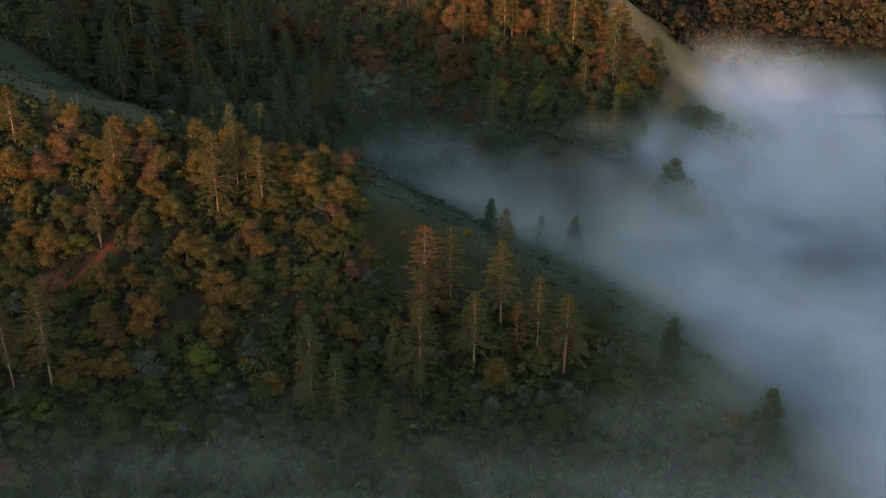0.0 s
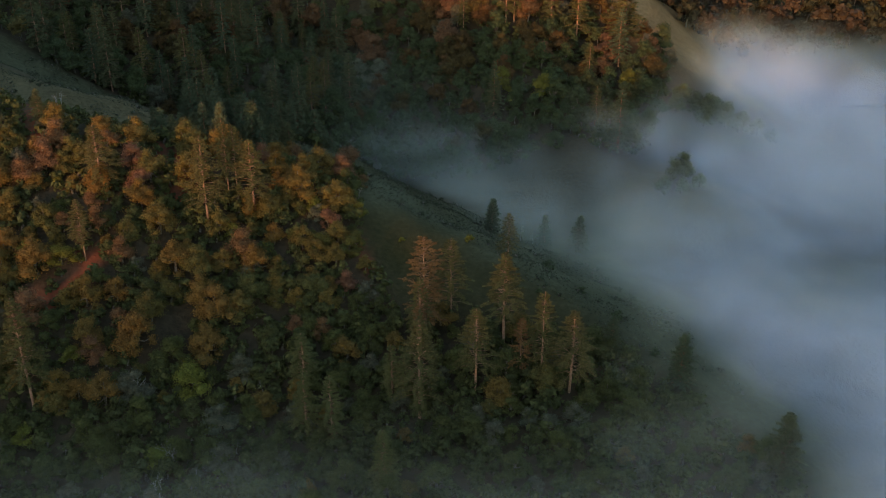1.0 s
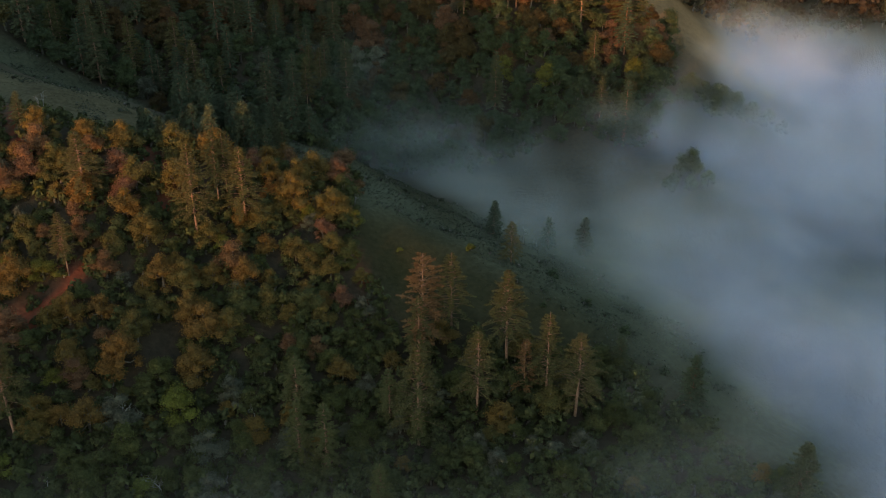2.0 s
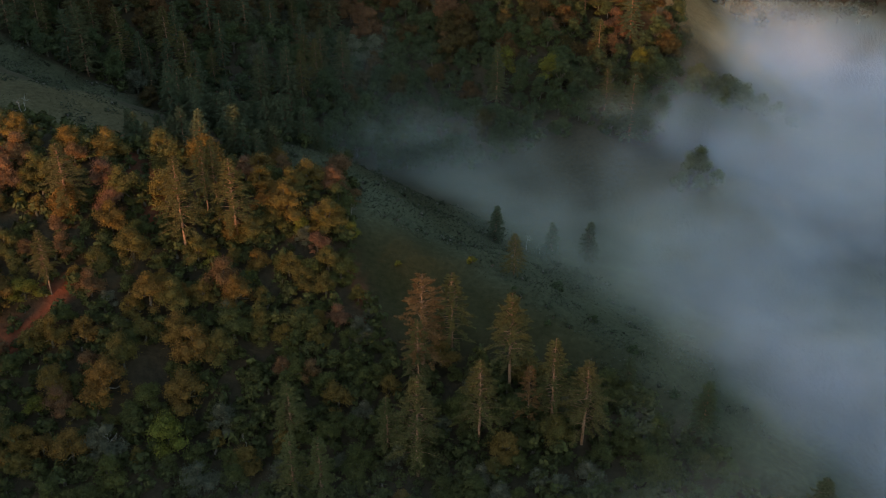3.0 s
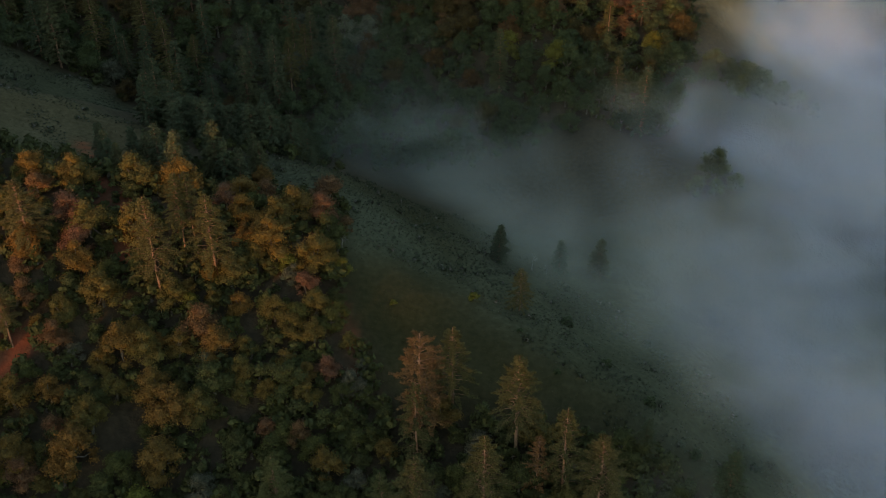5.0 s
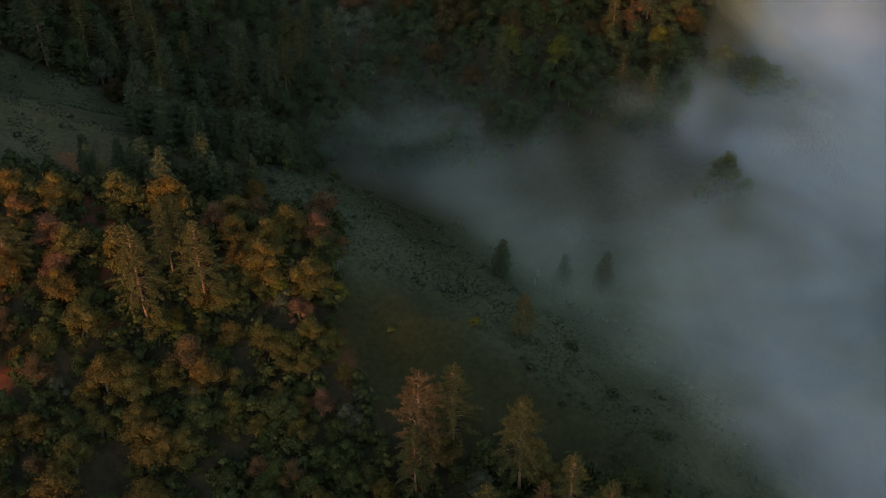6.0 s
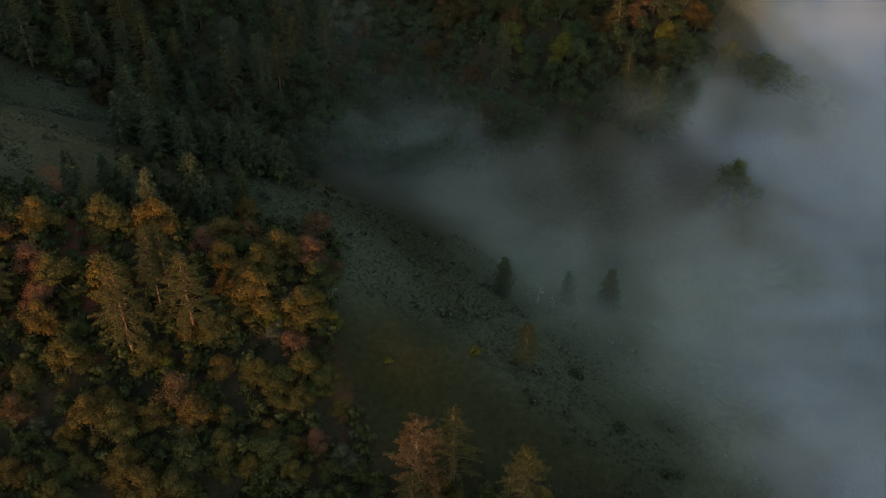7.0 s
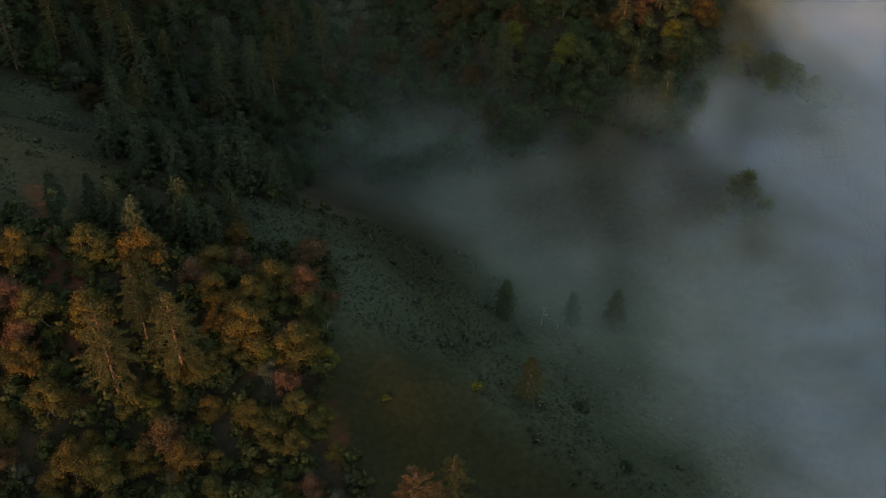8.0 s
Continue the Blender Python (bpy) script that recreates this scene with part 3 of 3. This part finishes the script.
stand(RUST, [(-65.5, 166.2, 0.71), (-23, 220, 0.85), (-34, 224, 0.7), (-24.5, 201.6, 0.66), (-84.8, 214.3, 0.97), (-74.0, 214.9, 0.8), (-67.2, 210.0, 0.86), (-64.7, 204.1, 0.92),
             (-23.8, 209.4, 0.61), (-62.3, 174.0, 0.62), (-85.9, 209.1, 0.96), (-18.7, 218.7, 0.55)])
stand(RUST, [(-40.9, 218.5, 0.75), (-23.2, 229.1, 1.15)])
stand(OAKS, [(-37.0, 235.6, 0.80), (-30.8, 215.1, 0.90)])
stand(LIME, [(-83.5, 187.4, 0.77), (-37.3, 194.2, 0.41), (-46.8, 162.7, 0.95), (-73.9, 150.3, 0.59), (-28.0, 205.9, 0.57), (-18.5, 206.8, 0.54), (-44.4, 197.1, 0.47)])
stand(GREY, [(-56.7, 160.5, 1.0), (-13.9, 168.4, 0.59), (0.1, 166.1, 0.52), (5.9, 154.9, 0.68), (18.5, 153.2, 0.68), (24.0, 155.8, 0.75), (8.9, 150.6, 0.73), (15.4, 154.4, 0.56)])
stand(LIVE, [(-25.9, 176.0, 0.61), (-21.1, 173.6, 0.67), (-16.8, 177.8, 0.61), (-14.2, 174.4, 0.6), (-33.8, 174.8, 0.61), (-18.3, 166.7, 0.59), (-31.9, 168.4, 0.53), (-34.9, 165.9, 0.59),
             (-24.0, 168.0, 0.59), (-9.8, 179.7, 0.55), (-81.2, 160.6, 0.82), (-53.5, 165.6, 0.6), (-34.8, 157.1, 0.77), (-14.3, 156.0, 0.63), (-0.4, 153.0, 0.62), (-47.1, 149.4, 0.76)])
stand(LIVE, [(-57.6, 150.7, 0.77), (-29.8, 151.7, 0.63), (12.7, 163.1, 0.58), (30.3, 162.8, 0.59), (1.8, 169.0, 0.52), (25.9, 153.1, 0.56), (33.0, 151.4, 0.56), (-7.0, 162.6, 0.58)])


TAKEN += [(-46, 209.5, 5.0), (-45.5, 216, 5.5), (-50, 204, 3.5), (-41, 207, 4.0), (-53.6, 177.9, 4.5), (-53.4, 173.6, 5.0), (-57.1, 171.7, 4.5), (-38.7, 177.0, 3.2), (-37.0, 171.5, 3.6)]


def near_woods(x, y):
    free = np.ones(np.shape(x), bool)
    for a, b_, r in TAKEN:
        free &= (x - a) ** 2 + (y - b_) ** 2 > r * r
    return free & (grassiness(x, y) < 0.3) & (bareness(x, y) < 0.3) & (along(x, y, GULLIES[0]) > 3.4) & (along(x, y, GULLIES[4]) > 3.2) & (y < np.interp(x, [-140, -75, -50, -30, 0, 60], [228, 221, 224, 226, 200, 175])) & (y > 118)


THICKET = []
BIG = scatter(5, -114, 60, 122, 250, 8.0, near_woods)
for k, (x, y) in enumerate(BIG):
    # Sunlight put into leaf colour: warm oaks on lit ground, dark live oaks below.
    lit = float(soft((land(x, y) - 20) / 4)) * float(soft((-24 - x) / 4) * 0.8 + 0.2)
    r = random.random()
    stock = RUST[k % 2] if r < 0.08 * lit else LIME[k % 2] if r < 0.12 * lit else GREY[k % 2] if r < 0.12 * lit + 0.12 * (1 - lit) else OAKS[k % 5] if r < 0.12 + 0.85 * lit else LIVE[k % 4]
    size = random.uniform(0.72, 1.12) * (0.78 + 0.22 * lit)
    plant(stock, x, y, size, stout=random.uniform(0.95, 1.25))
    TAKEN.append((x, y, 3.3 * size))
for k, (x, y) in enumerate(scatter(25, -114, 60, 122, 250, 4.0, near_woods)):
    # The small trees take the same sunlit or shaded leaf colours by height.
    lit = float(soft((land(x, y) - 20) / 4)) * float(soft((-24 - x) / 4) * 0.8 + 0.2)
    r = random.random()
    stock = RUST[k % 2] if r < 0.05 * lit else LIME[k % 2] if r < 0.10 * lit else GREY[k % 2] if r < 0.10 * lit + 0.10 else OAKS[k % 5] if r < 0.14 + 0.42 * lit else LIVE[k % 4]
    if stock in LIVE and (k % 2 or y < 140):
        THICKET.append((x, y, random.uniform(0.45, 0.75), k % 4, random.uniform(0, 0.3)))
        continue
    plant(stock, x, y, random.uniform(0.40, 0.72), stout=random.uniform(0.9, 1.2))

# ---- trees on the far hillside ----
FAR_OAKS = [plant_stock("hill_oak", "oak tree", "oak with gold and olive leaves on the far hillside", oak_arrays(131 + k, 3800, 0.155, 8.6, 4.5, 20), BARK_OAK, LEAF_HILL, "far hillside oaks") for k in range(3)]
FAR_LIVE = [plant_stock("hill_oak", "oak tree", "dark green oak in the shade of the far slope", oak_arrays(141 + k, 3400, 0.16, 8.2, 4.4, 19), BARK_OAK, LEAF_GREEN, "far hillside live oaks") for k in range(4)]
FAR_RUST = [plant_stock("hill_oak", "oak tree", "oak with rust-red autumn leaves", oak_arrays(151 + k, 3800, 0.155, 8.6, 4.5, 20), BARK_OAK, LEAF_RUST, "far rust-red oaks") for k in range(2)]
FAR_GREY = [plant_stock("grey_oak", "oak tree", "grey-green oak with a round crown", oak_arrays(155, 3600, 0.15, 8.5, 4.3, 14), BARK_OAK, LEAF_GREY, "far grey oaks")]
FAR_PALE = [plant_stock("grey_oak", "oak tree", "pale grey-green oak with a round crown", oak_arrays(156, 3600, 0.15, 8.5, 4.3, 14), BARK_OAK, LEAF_PALE, "pale far oaks")]
FAR_LIME = [plant_stock("maple", "tree", "yellow-green tree above the mist", oak_arrays(157, 3600, 0.15, 9.0, 4.3, 15), BARK_OAK, LEAF_LIME, "far yellow-green trees")]
FAR_PINES = [plant_stock("pine", "pine tree", "tall pine with a long bare trunk", pine_arrays(161 + k, 22, 4.8, 0.26, 18, 70, 0.13, 1.15, 0.15), BARK_PINE, NEEDLES, "far hillside pines") for k in range(3)]
FAR_FIRS = [plant_stock("conifer", "conifer tree", "tall dark green conifer on the shaded far slope", pine_arrays(165 + k, 18, 3.6, 0.10, 20, 70, 0.115, 1.1, 0.08, 0.2), BARK_PINE, NEEDLES_DARK, "far conifers") for k in range(3)]
FOG_OAK = [plant_stock("hill_oak", "oak tree", "lone dark oak standing out of the mist" if k == 0 else "dark oak half sunk in the mist", oak_arrays(148 + k, 4600, 0.15, *((8.4, 4.3, 20) if k == 0 else (8.0, 4.4, 22))), BARK_OAK, LEAF_LIVE, "trees in the mist") for k in range(2)]
TAKEN.clear()
stand(FAR_OAKS, [(20.7, 341.8, 1.1), (-46.6, 378.9, 1.3), (-40.5, 388.6, 0.9), (-5.2, 379.9, 1.4), (13.1, 374.9, 1.4), (-18.6, 382.6, 1.17), (1.3, 359.4, 1.14), (7.5, 360.7, 1.14),
                 (-11.4, 362.1, 1.13), (29.7, 348.2, 1.0), (43.6, 343.7, 0.98), (-1.9, 342.6, 0.85)])
stand(FAR_RUST, [(-25.9, 371.9, 1.5), (-65.4, 406.7, 1.7), (-33.6, 387.6, 1.31), (-51.6, 399, 1.35), (3.5, 382.6, 1.32), (56.5, 349.3, 0.99)])
stand(FAR_PALE, [(-31.5, 364, 1.33), (-24, 362.4, 1.25)])
stand(FAR_GREY, [(-60, 340, 1.1), (-47, 329, 0.9)])
stand(FAR_LIME, [(33.8, 329.9, 1.19), (64.5, 342, 0.86), (20.0, 337.5, 1.15)])
plant(FOG_OAK[0], 70.2, 279.2, 1.2, stout=1.12)
stand(FOG_OAK[1:], [(64.9, 275.5, 0.72), (75.0, 275.5, 0.68), (69.5, 274.0, 0.62), (87, 334, 1.05), (92, 334, 1.2), (97, 332, 1.05), (101, 329, 0.9), (83, 337, 0.95), (95, 337, 1.0), (104, 334, 0.8),
                    (89, 329, 0.9), (99, 338, 0.8), (80, 333, 0.8), (107, 327, 0.75), (111, 324, 0.6)])
for k, (x, y, h) in enumerate([(23.2, 369.6, 19.4), (40, 370.1, 21.9), (49, 366.9, 24), (65, 360.4, 23.5), (50.8, 322.8, 14.5), (51.2, 343.8, 16), (-44.9, 342.6, 15),
                               (-118, 344.7, 17), (-89.3, 374.9, 15), (-100.9, 359.6, 16), (-79.6, 326.5, 19.6), (-71.7, 329.1, 15), (26.2, 371, 19), (-62.8, 387.5, 17)]):
    plant(FAR_PINES[k % 3], x, y, h / 22, stout=1.7 if k == 3 else 1.1)
    TAKEN.append((x, y, 2.5))
TAKEN += [(66.3, 362, 6.0), (70, 362, 5.0)]


def far_slope(x, y):
    free = np.ones(np.shape(x), bool)
    for a, b_, r in TAKEN:
        free &= (x - a) ** 2 + (y - b_) ** 2 > r * r
    behind = y > np.interp(x, [-140, -113, -99, -84, -76, -70, -66, -42, -30, 60], [326, 318, 315, 306, 300, 275, 272, 270, 300, 308])
    return free & behind & (x < np.interp(y, [300, 345, 362, 380, 400], [61, 79, 83, 75, 60])) & (grassiness(x, y) < 0.3) & (land(x, y) > np.where(x < 42, -9, 2))


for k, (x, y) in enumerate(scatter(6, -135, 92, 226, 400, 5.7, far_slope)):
    # Gold and rust leaves favoured up in the sun: its light painted by tree choice.
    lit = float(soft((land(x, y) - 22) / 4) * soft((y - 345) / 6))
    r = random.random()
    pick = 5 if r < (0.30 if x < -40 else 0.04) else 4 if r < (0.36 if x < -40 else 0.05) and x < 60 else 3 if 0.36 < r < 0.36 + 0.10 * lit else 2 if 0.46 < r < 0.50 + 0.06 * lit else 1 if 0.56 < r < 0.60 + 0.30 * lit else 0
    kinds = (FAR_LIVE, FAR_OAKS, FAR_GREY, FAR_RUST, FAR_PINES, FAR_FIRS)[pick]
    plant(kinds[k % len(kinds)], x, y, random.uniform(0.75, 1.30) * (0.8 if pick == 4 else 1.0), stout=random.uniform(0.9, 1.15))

# ---- woods that cannot be counted, and scrub ----


def woods(name, label, category, places, kinds, leaf, bark, seed):
    rng = np.random.default_rng(seed)
    vs, tints, wq, lq, ct, n = [], [], [], [], [], 0
    for x, y, s, kind, tint in places:
        (wv, wf), _, (lv, lf), (cv, cf) = kinds[kind]
        a = rng.uniform(0, 2 * math.pi)
        turn = np.array([[math.cos(a), math.sin(a), 0], [-math.sin(a), math.cos(a), 0], [0, 0, 1]]) * s
        v = np.concatenate([wv, lv, cv]) @ turn + (x, y, float(land(x, y)))
        vs.append(v)
        tints.append(np.full(len(v), tint))
        wq.append(wf + n)
        lq.append(lf + n + len(wv))
        ct.append(cf + n + len(wv) + len(lv))
        n += len(v)
    wq, lq, ct = np.concatenate(wq), np.concatenate(lq), np.concatenate(ct)
    me = mesh_of(name, np.concatenate(vs), [wq, lq, ct], [bark, leaf], np.concatenate([np.zeros(len(wq)), np.ones(len(lq) + len(ct))]),
                 values={"tint": np.concatenate(tints)})
    return tagged(new(name, me), label, category, kind="stuff")


DISTANT_LEAF = leaf_material("distant_leaves", [(0.034, 0.040, 0.024), (0.048, 0.038, 0.024), (0.066, 0.040, 0.027)], tint=True)
DISTANT_KINDS = [oak_arrays(181 + k, 240, 0.58, 9.0, 4.2, 10) for k in range(4)]
FAR_KINDS = [oak_arrays(81 + k, 520, 0.38, 10.0, 4.2, 14) for k in range(4)] + [pine_arrays(91 + k, 19, 3.4, 0.25, 12, 10, 0.34) for k in range(3)]


def beyond(x, y):
    outside = (y > 400) | (x < -135)
    return outside & (grassiness(x, y) < 0.3) & (land(x, y) > 3)


rng = np.random.default_rng(8)
places = []
for x, y in scatter(16, -240, 82, 225, 470, 7.0, beyond):
    places.append((x, y, rng.uniform(0.8, 1.3), int(rng.integers(0, 7)) if rng.random() < 0.2 else int(rng.integers(0, 4)), rng.random() ** 1.3))
woods("hillside_woods", "mixed woods of oak and pine in autumn colours on the upper slopes", "woods", places, FAR_KINDS, WOODS_LEAF, BARK_OAK, 3)
places = [(x, y, rng.uniform(0.9, 1.8), int(rng.integers(0, 4)), rng.choice([0.05, 0.2, 0.75, 0.9, 1.0])) for x, y in scatter(7, 84, 360, 400, 520, 6.4, lambda x, y: (land(x, y) > 12) & (y > 402 + 0.02 * x), 12000)]
woods("distant_woods", "dark reddish woods on the distant slope above the mist", "woods", places, DISTANT_KINDS, DISTANT_LEAF, BARK_OAK, 4)

woods("thicket", "small dark green live oaks packed between larger trees", "thicket", THICKET, [oak_arrays(191 + k, 460, 0.29, 7.0, 4.0, 12) for k in range(4)], SHADE_LEAF, BARK_OAK, 12)
BUSH_KINDS = [oak_arrays(101 + k, 120, 0.33, 3.0, 2.1, 4) for k in range(3)]
SCRUB_KINDS = [oak_arrays(111 + k, 40, 0.15, 1.0, 0.95, 2, gaps=0.02) for k in range(3)]
def brush(x, y):
    return (grassiness(x, y) < 0.5) & (bareness(x, y) < 0.3) & (np.hypot(x + 53.4, y - 173.6) > 6.5)


places = [(x, y, rng.uniform(0.6, 1.35), int(rng.integers(0, 3)), rng.random() * 0.4) for x, y in scatter(9, -115, 62, 118, 255, 2.9, brush)]
places += [(x, y, rng.uniform(0.8, 1.5), int(rng.integers(0, 3)), rng.random() * 0.45) for x, y in scatter(19, -135, 95, 232, 400, 4.4, far_slope)]
woods("undergrowth", "dense dark undergrowth between the trees", "undergrowth", places, BUSH_KINDS, SHADE_LEAF, BARK_OAK, 5)


def scrub_at(x, y):
    """Close on the slope beyond the crest, in patches on the rest."""
    patch = np.sin(x * 0.21 + 1.0) * np.sin(y * 0.17 + x * 0.05) + 0.5 * np.sin(x * 0.53 + y * 0.41)
    over = y - np.interp(x, [-25, 0, 30, 60], [216, 205, 186, 150])
    wanted = np.where(over > np.where(x < 14, 5, 0), -0.9 + 0.6 * soft((x - 10) / 6), np.where(x < 14, 1.25, 0.8))
    rim = np.interp(x, [-200, -113, -72, -50], [306, 270, 264, 268])
    return (grassiness(x, y) > 0.5) & (patch > np.where(x < -62, np.where(y < rim - 2, 0.55, -0.4), wanted)) & (y < np.where(x < -76, 318, 300)) & (land(x, y) > 10) & ((x < 30) | (y > 172))


places = [(x, y, rng.uniform(0.28, 0.60) if rng.random() < 0.95 else rng.uniform(0.9, 1.6), int(rng.integers(0, 3)), 0.42 * rng.random() + 0.56 * float(sageness(x, y)) * (rng.random() < 0.8)) for x, y in scatter(10, -140, 80, 150, 318, 0.80, scrub_at, 130000)]
woods("hillside_scrub", "low grey-green scrub packed on the open slope", "scrub", places, SCRUB_KINDS, SCRUB_LEAF, BARK_OAK, 6)


def build_tufts():
    """Tufts of dry and green grass over the open slopes."""
    g = np.random.default_rng(21)
    x, y = g.uniform(-140, 80, 130000), g.uniform(140, 320, 130000)
    ok = (grassiness(x, y) > 0.4) & (g.random(130000) < 0.55 + 0.45 * np.sin(x * 0.4) * np.sin(y * 0.35))
    x, y = x[ok], y[ok]
    p = np.stack([x, y, land(x, y) + 0.07], 1)
    v, f = clumps(g, p, g.normal(size=p.shape) * 0.5 + (0, -0.4, 0.5), g.uniform(0.04, 0.11, len(p)), 1.6)
    tagged(new("grass", mesh_of("grass", v, [f], [GRASS_BLADES], values={"tint": np.repeat(g.random(len(p)), 4)})), "short dull green and straw-coloured grass", "grass", kind="stuff")


build_tufts()
BUSHES = [plant_stock("bush", "bush", "low round bush on the grass", oak_arrays(171 + k, 260, 0.2, 2.0, 1.6, 7), BARK_OAK, LEAF_LIME if k == 0 else LEAF_GREEN, "bushes on the grass") for k in range(2)]
for k, (x, y, s) in enumerate([(5.8, 207, 0.9), (24, 209, 1.1), (30, 196, 0.8), (-9, 203, 0.6), (14, 199, 0.5), (36, 186, 0.9), (20, 190, 0.5), (42, 176, 0.8)]):
    plant(BUSHES[0 if k in (0, 3) else 1], x, y, s)

# ---- bare and dead trees ----
SNAGS = []
for k, (h, lv, th) in enumerate(((8, 4, 0.20), (9, 3, 0.24), (6, 4, 0.16))):
    (v, f), (bv, bf) = bare_arrays(121 + k, h, lv, 0.55, th)
    root = tagged(new("dead_tree"), "bleached leafless dead tree", "dead tree", "dead trees")
    new("trunk", mesh_of("trunk", v, [f], [BARK_DEAD], smooth=True)).parent = root
    tagged(new("branching", mesh_of("branching", bv, [bf], [BARK_DEAD], smooth=True)), kind="stuff").parent = root
    SNAGS.append(root)
for k, (x, y, s) in enumerate([(-90, 232, 1.0), (-55.6, 160, 0.9), (-34, 163.5, 0.8), (-47, 148, 1.0), (20, 238, 0.8), (23, 237, 0.7), (58, 319, 1.0), (-88, 191, 0.7), (-43, 145.5, 0.9), (-48, 141, 0.8), (-66, 148, 0.7), (-37, 152, 0.6), (-19, 213, 0.6), (68.8, 342.7, 1.2)]):
    plant(SNAGS[k % 3], x, y, s * 0.85, stout=0.8)

# ---- mist: thin slanting sheets, one behind another, thickest over the valley ----


def mist_density(x, y, z):
    """How much each sheet hides at a place: dense over the valley, thin up its head and round the foot of the spur."""
    edge = np.interp(y, [90, 140, 175, 195, 215, 235, 250, 272, 300, 345, 420, 520], [56, 55, 54, 44, 34, 39, 43, 43, 46, 67, 71, 60])
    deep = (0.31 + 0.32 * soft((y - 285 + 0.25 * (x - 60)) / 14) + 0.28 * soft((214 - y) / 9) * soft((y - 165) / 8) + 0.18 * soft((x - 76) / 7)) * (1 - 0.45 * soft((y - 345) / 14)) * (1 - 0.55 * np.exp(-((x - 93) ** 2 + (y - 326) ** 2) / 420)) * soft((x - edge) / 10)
    crest = np.interp(x, [-60, -30, 0, 30, 52, 75], [262, 246, 214, 194, 166, 130])
    lee = 0.18 * soft((x + 22) / 12) * soft((y - crest - 4) / 4) * soft((300 - y) / 14)
    head = 0.155 * soft((x + 46) / 7) * soft((y - 282) / 10) * soft((345 - y) / 9)
    foot = 0.13 * soft((154 - y) / 6) * soft((x + 110) / 8)
    toe = 0.17 * soft((y - 148) / 5) * soft((x - 29) / 5) * soft((190 - y) / 7)
    top = 14 + 3 * soft((154 - y) / 6) + 5 * soft((x - 5) / 6) * soft((y - 180) / 6) * soft((262 - y) / 8) * soft((70 - x) / 8)
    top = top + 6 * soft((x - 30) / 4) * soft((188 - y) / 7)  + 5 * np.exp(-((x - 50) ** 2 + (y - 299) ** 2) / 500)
    top = top + 8 * soft((x - np.interp(y, [330, 350, 375, 400], [69, 73, 76, 80])) / 2.5) * soft((y - 328) / 7) * soft((425 - y) / 10) * soft((150 - x) / 12) + 3 * soft((y - 400) / 10)
    haze = 0.042 * soft((25 - z) / 3) * soft((y - 312) / 10) * soft((13 - z + land(x, y)) / 3.5) * soft((440 - y) / 10)
    fade = soft((600 - x) / 14) * soft((y - 70) / 5) * soft((x + 128) / 6)
    return np.maximum(np.maximum.reduce([deep, lee, head, foot, toe]) * soft((top - z) / 2.4), haze) * np.clip((z - land(x, y)) / 4.0, 0, 1) * np.clip((z - 2.5) / 4.5, 0, 1) * fade


def build_mist():
    xs = spaced([(-140, 150, 3.5), (150, 300, 8), (300, 640, 20)])
    zs = np.arange(2.5, 50, 2.25)
    gx, gz = np.meshgrid(xs, zs)
    n, m = len(xs), len(zs)
    i, j = np.meshgrid(np.arange(m - 1), np.arange(n - 1), indexing="ij")
    grid = np.stack([i * n + j, i * n + j + 1, (i + 1) * n + j + 1, (i + 1) * n + j], -1).reshape(-1, 4)
    vs, qs, ts, base = [], [], [], 0
    for foot in np.arange(60, 500, 12.5):
        gy = foot + gz + 2.5 * np.sin(gx * 0.05 + foot) + 1.2 * np.sin(gx * 0.13 + 0.7 * foot)
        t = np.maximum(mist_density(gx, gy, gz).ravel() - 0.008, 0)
        vs.append(np.stack([gx, gy, gz], -1).reshape(-1, 3))
        qs.append(grid[t[grid].max(axis=1) > 0] + base)
        ts.append(t)
        base += n * m
    v, q, t = np.concatenate(vs), np.concatenate(qs), np.concatenate(ts)
    used, inverse = np.unique(q, return_inverse=True)
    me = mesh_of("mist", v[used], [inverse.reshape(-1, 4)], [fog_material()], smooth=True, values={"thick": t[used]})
    tagged(new("mist", me), "bank of soft blue-grey mist filling the valley", "mist", kind="stuff")


build_mist()
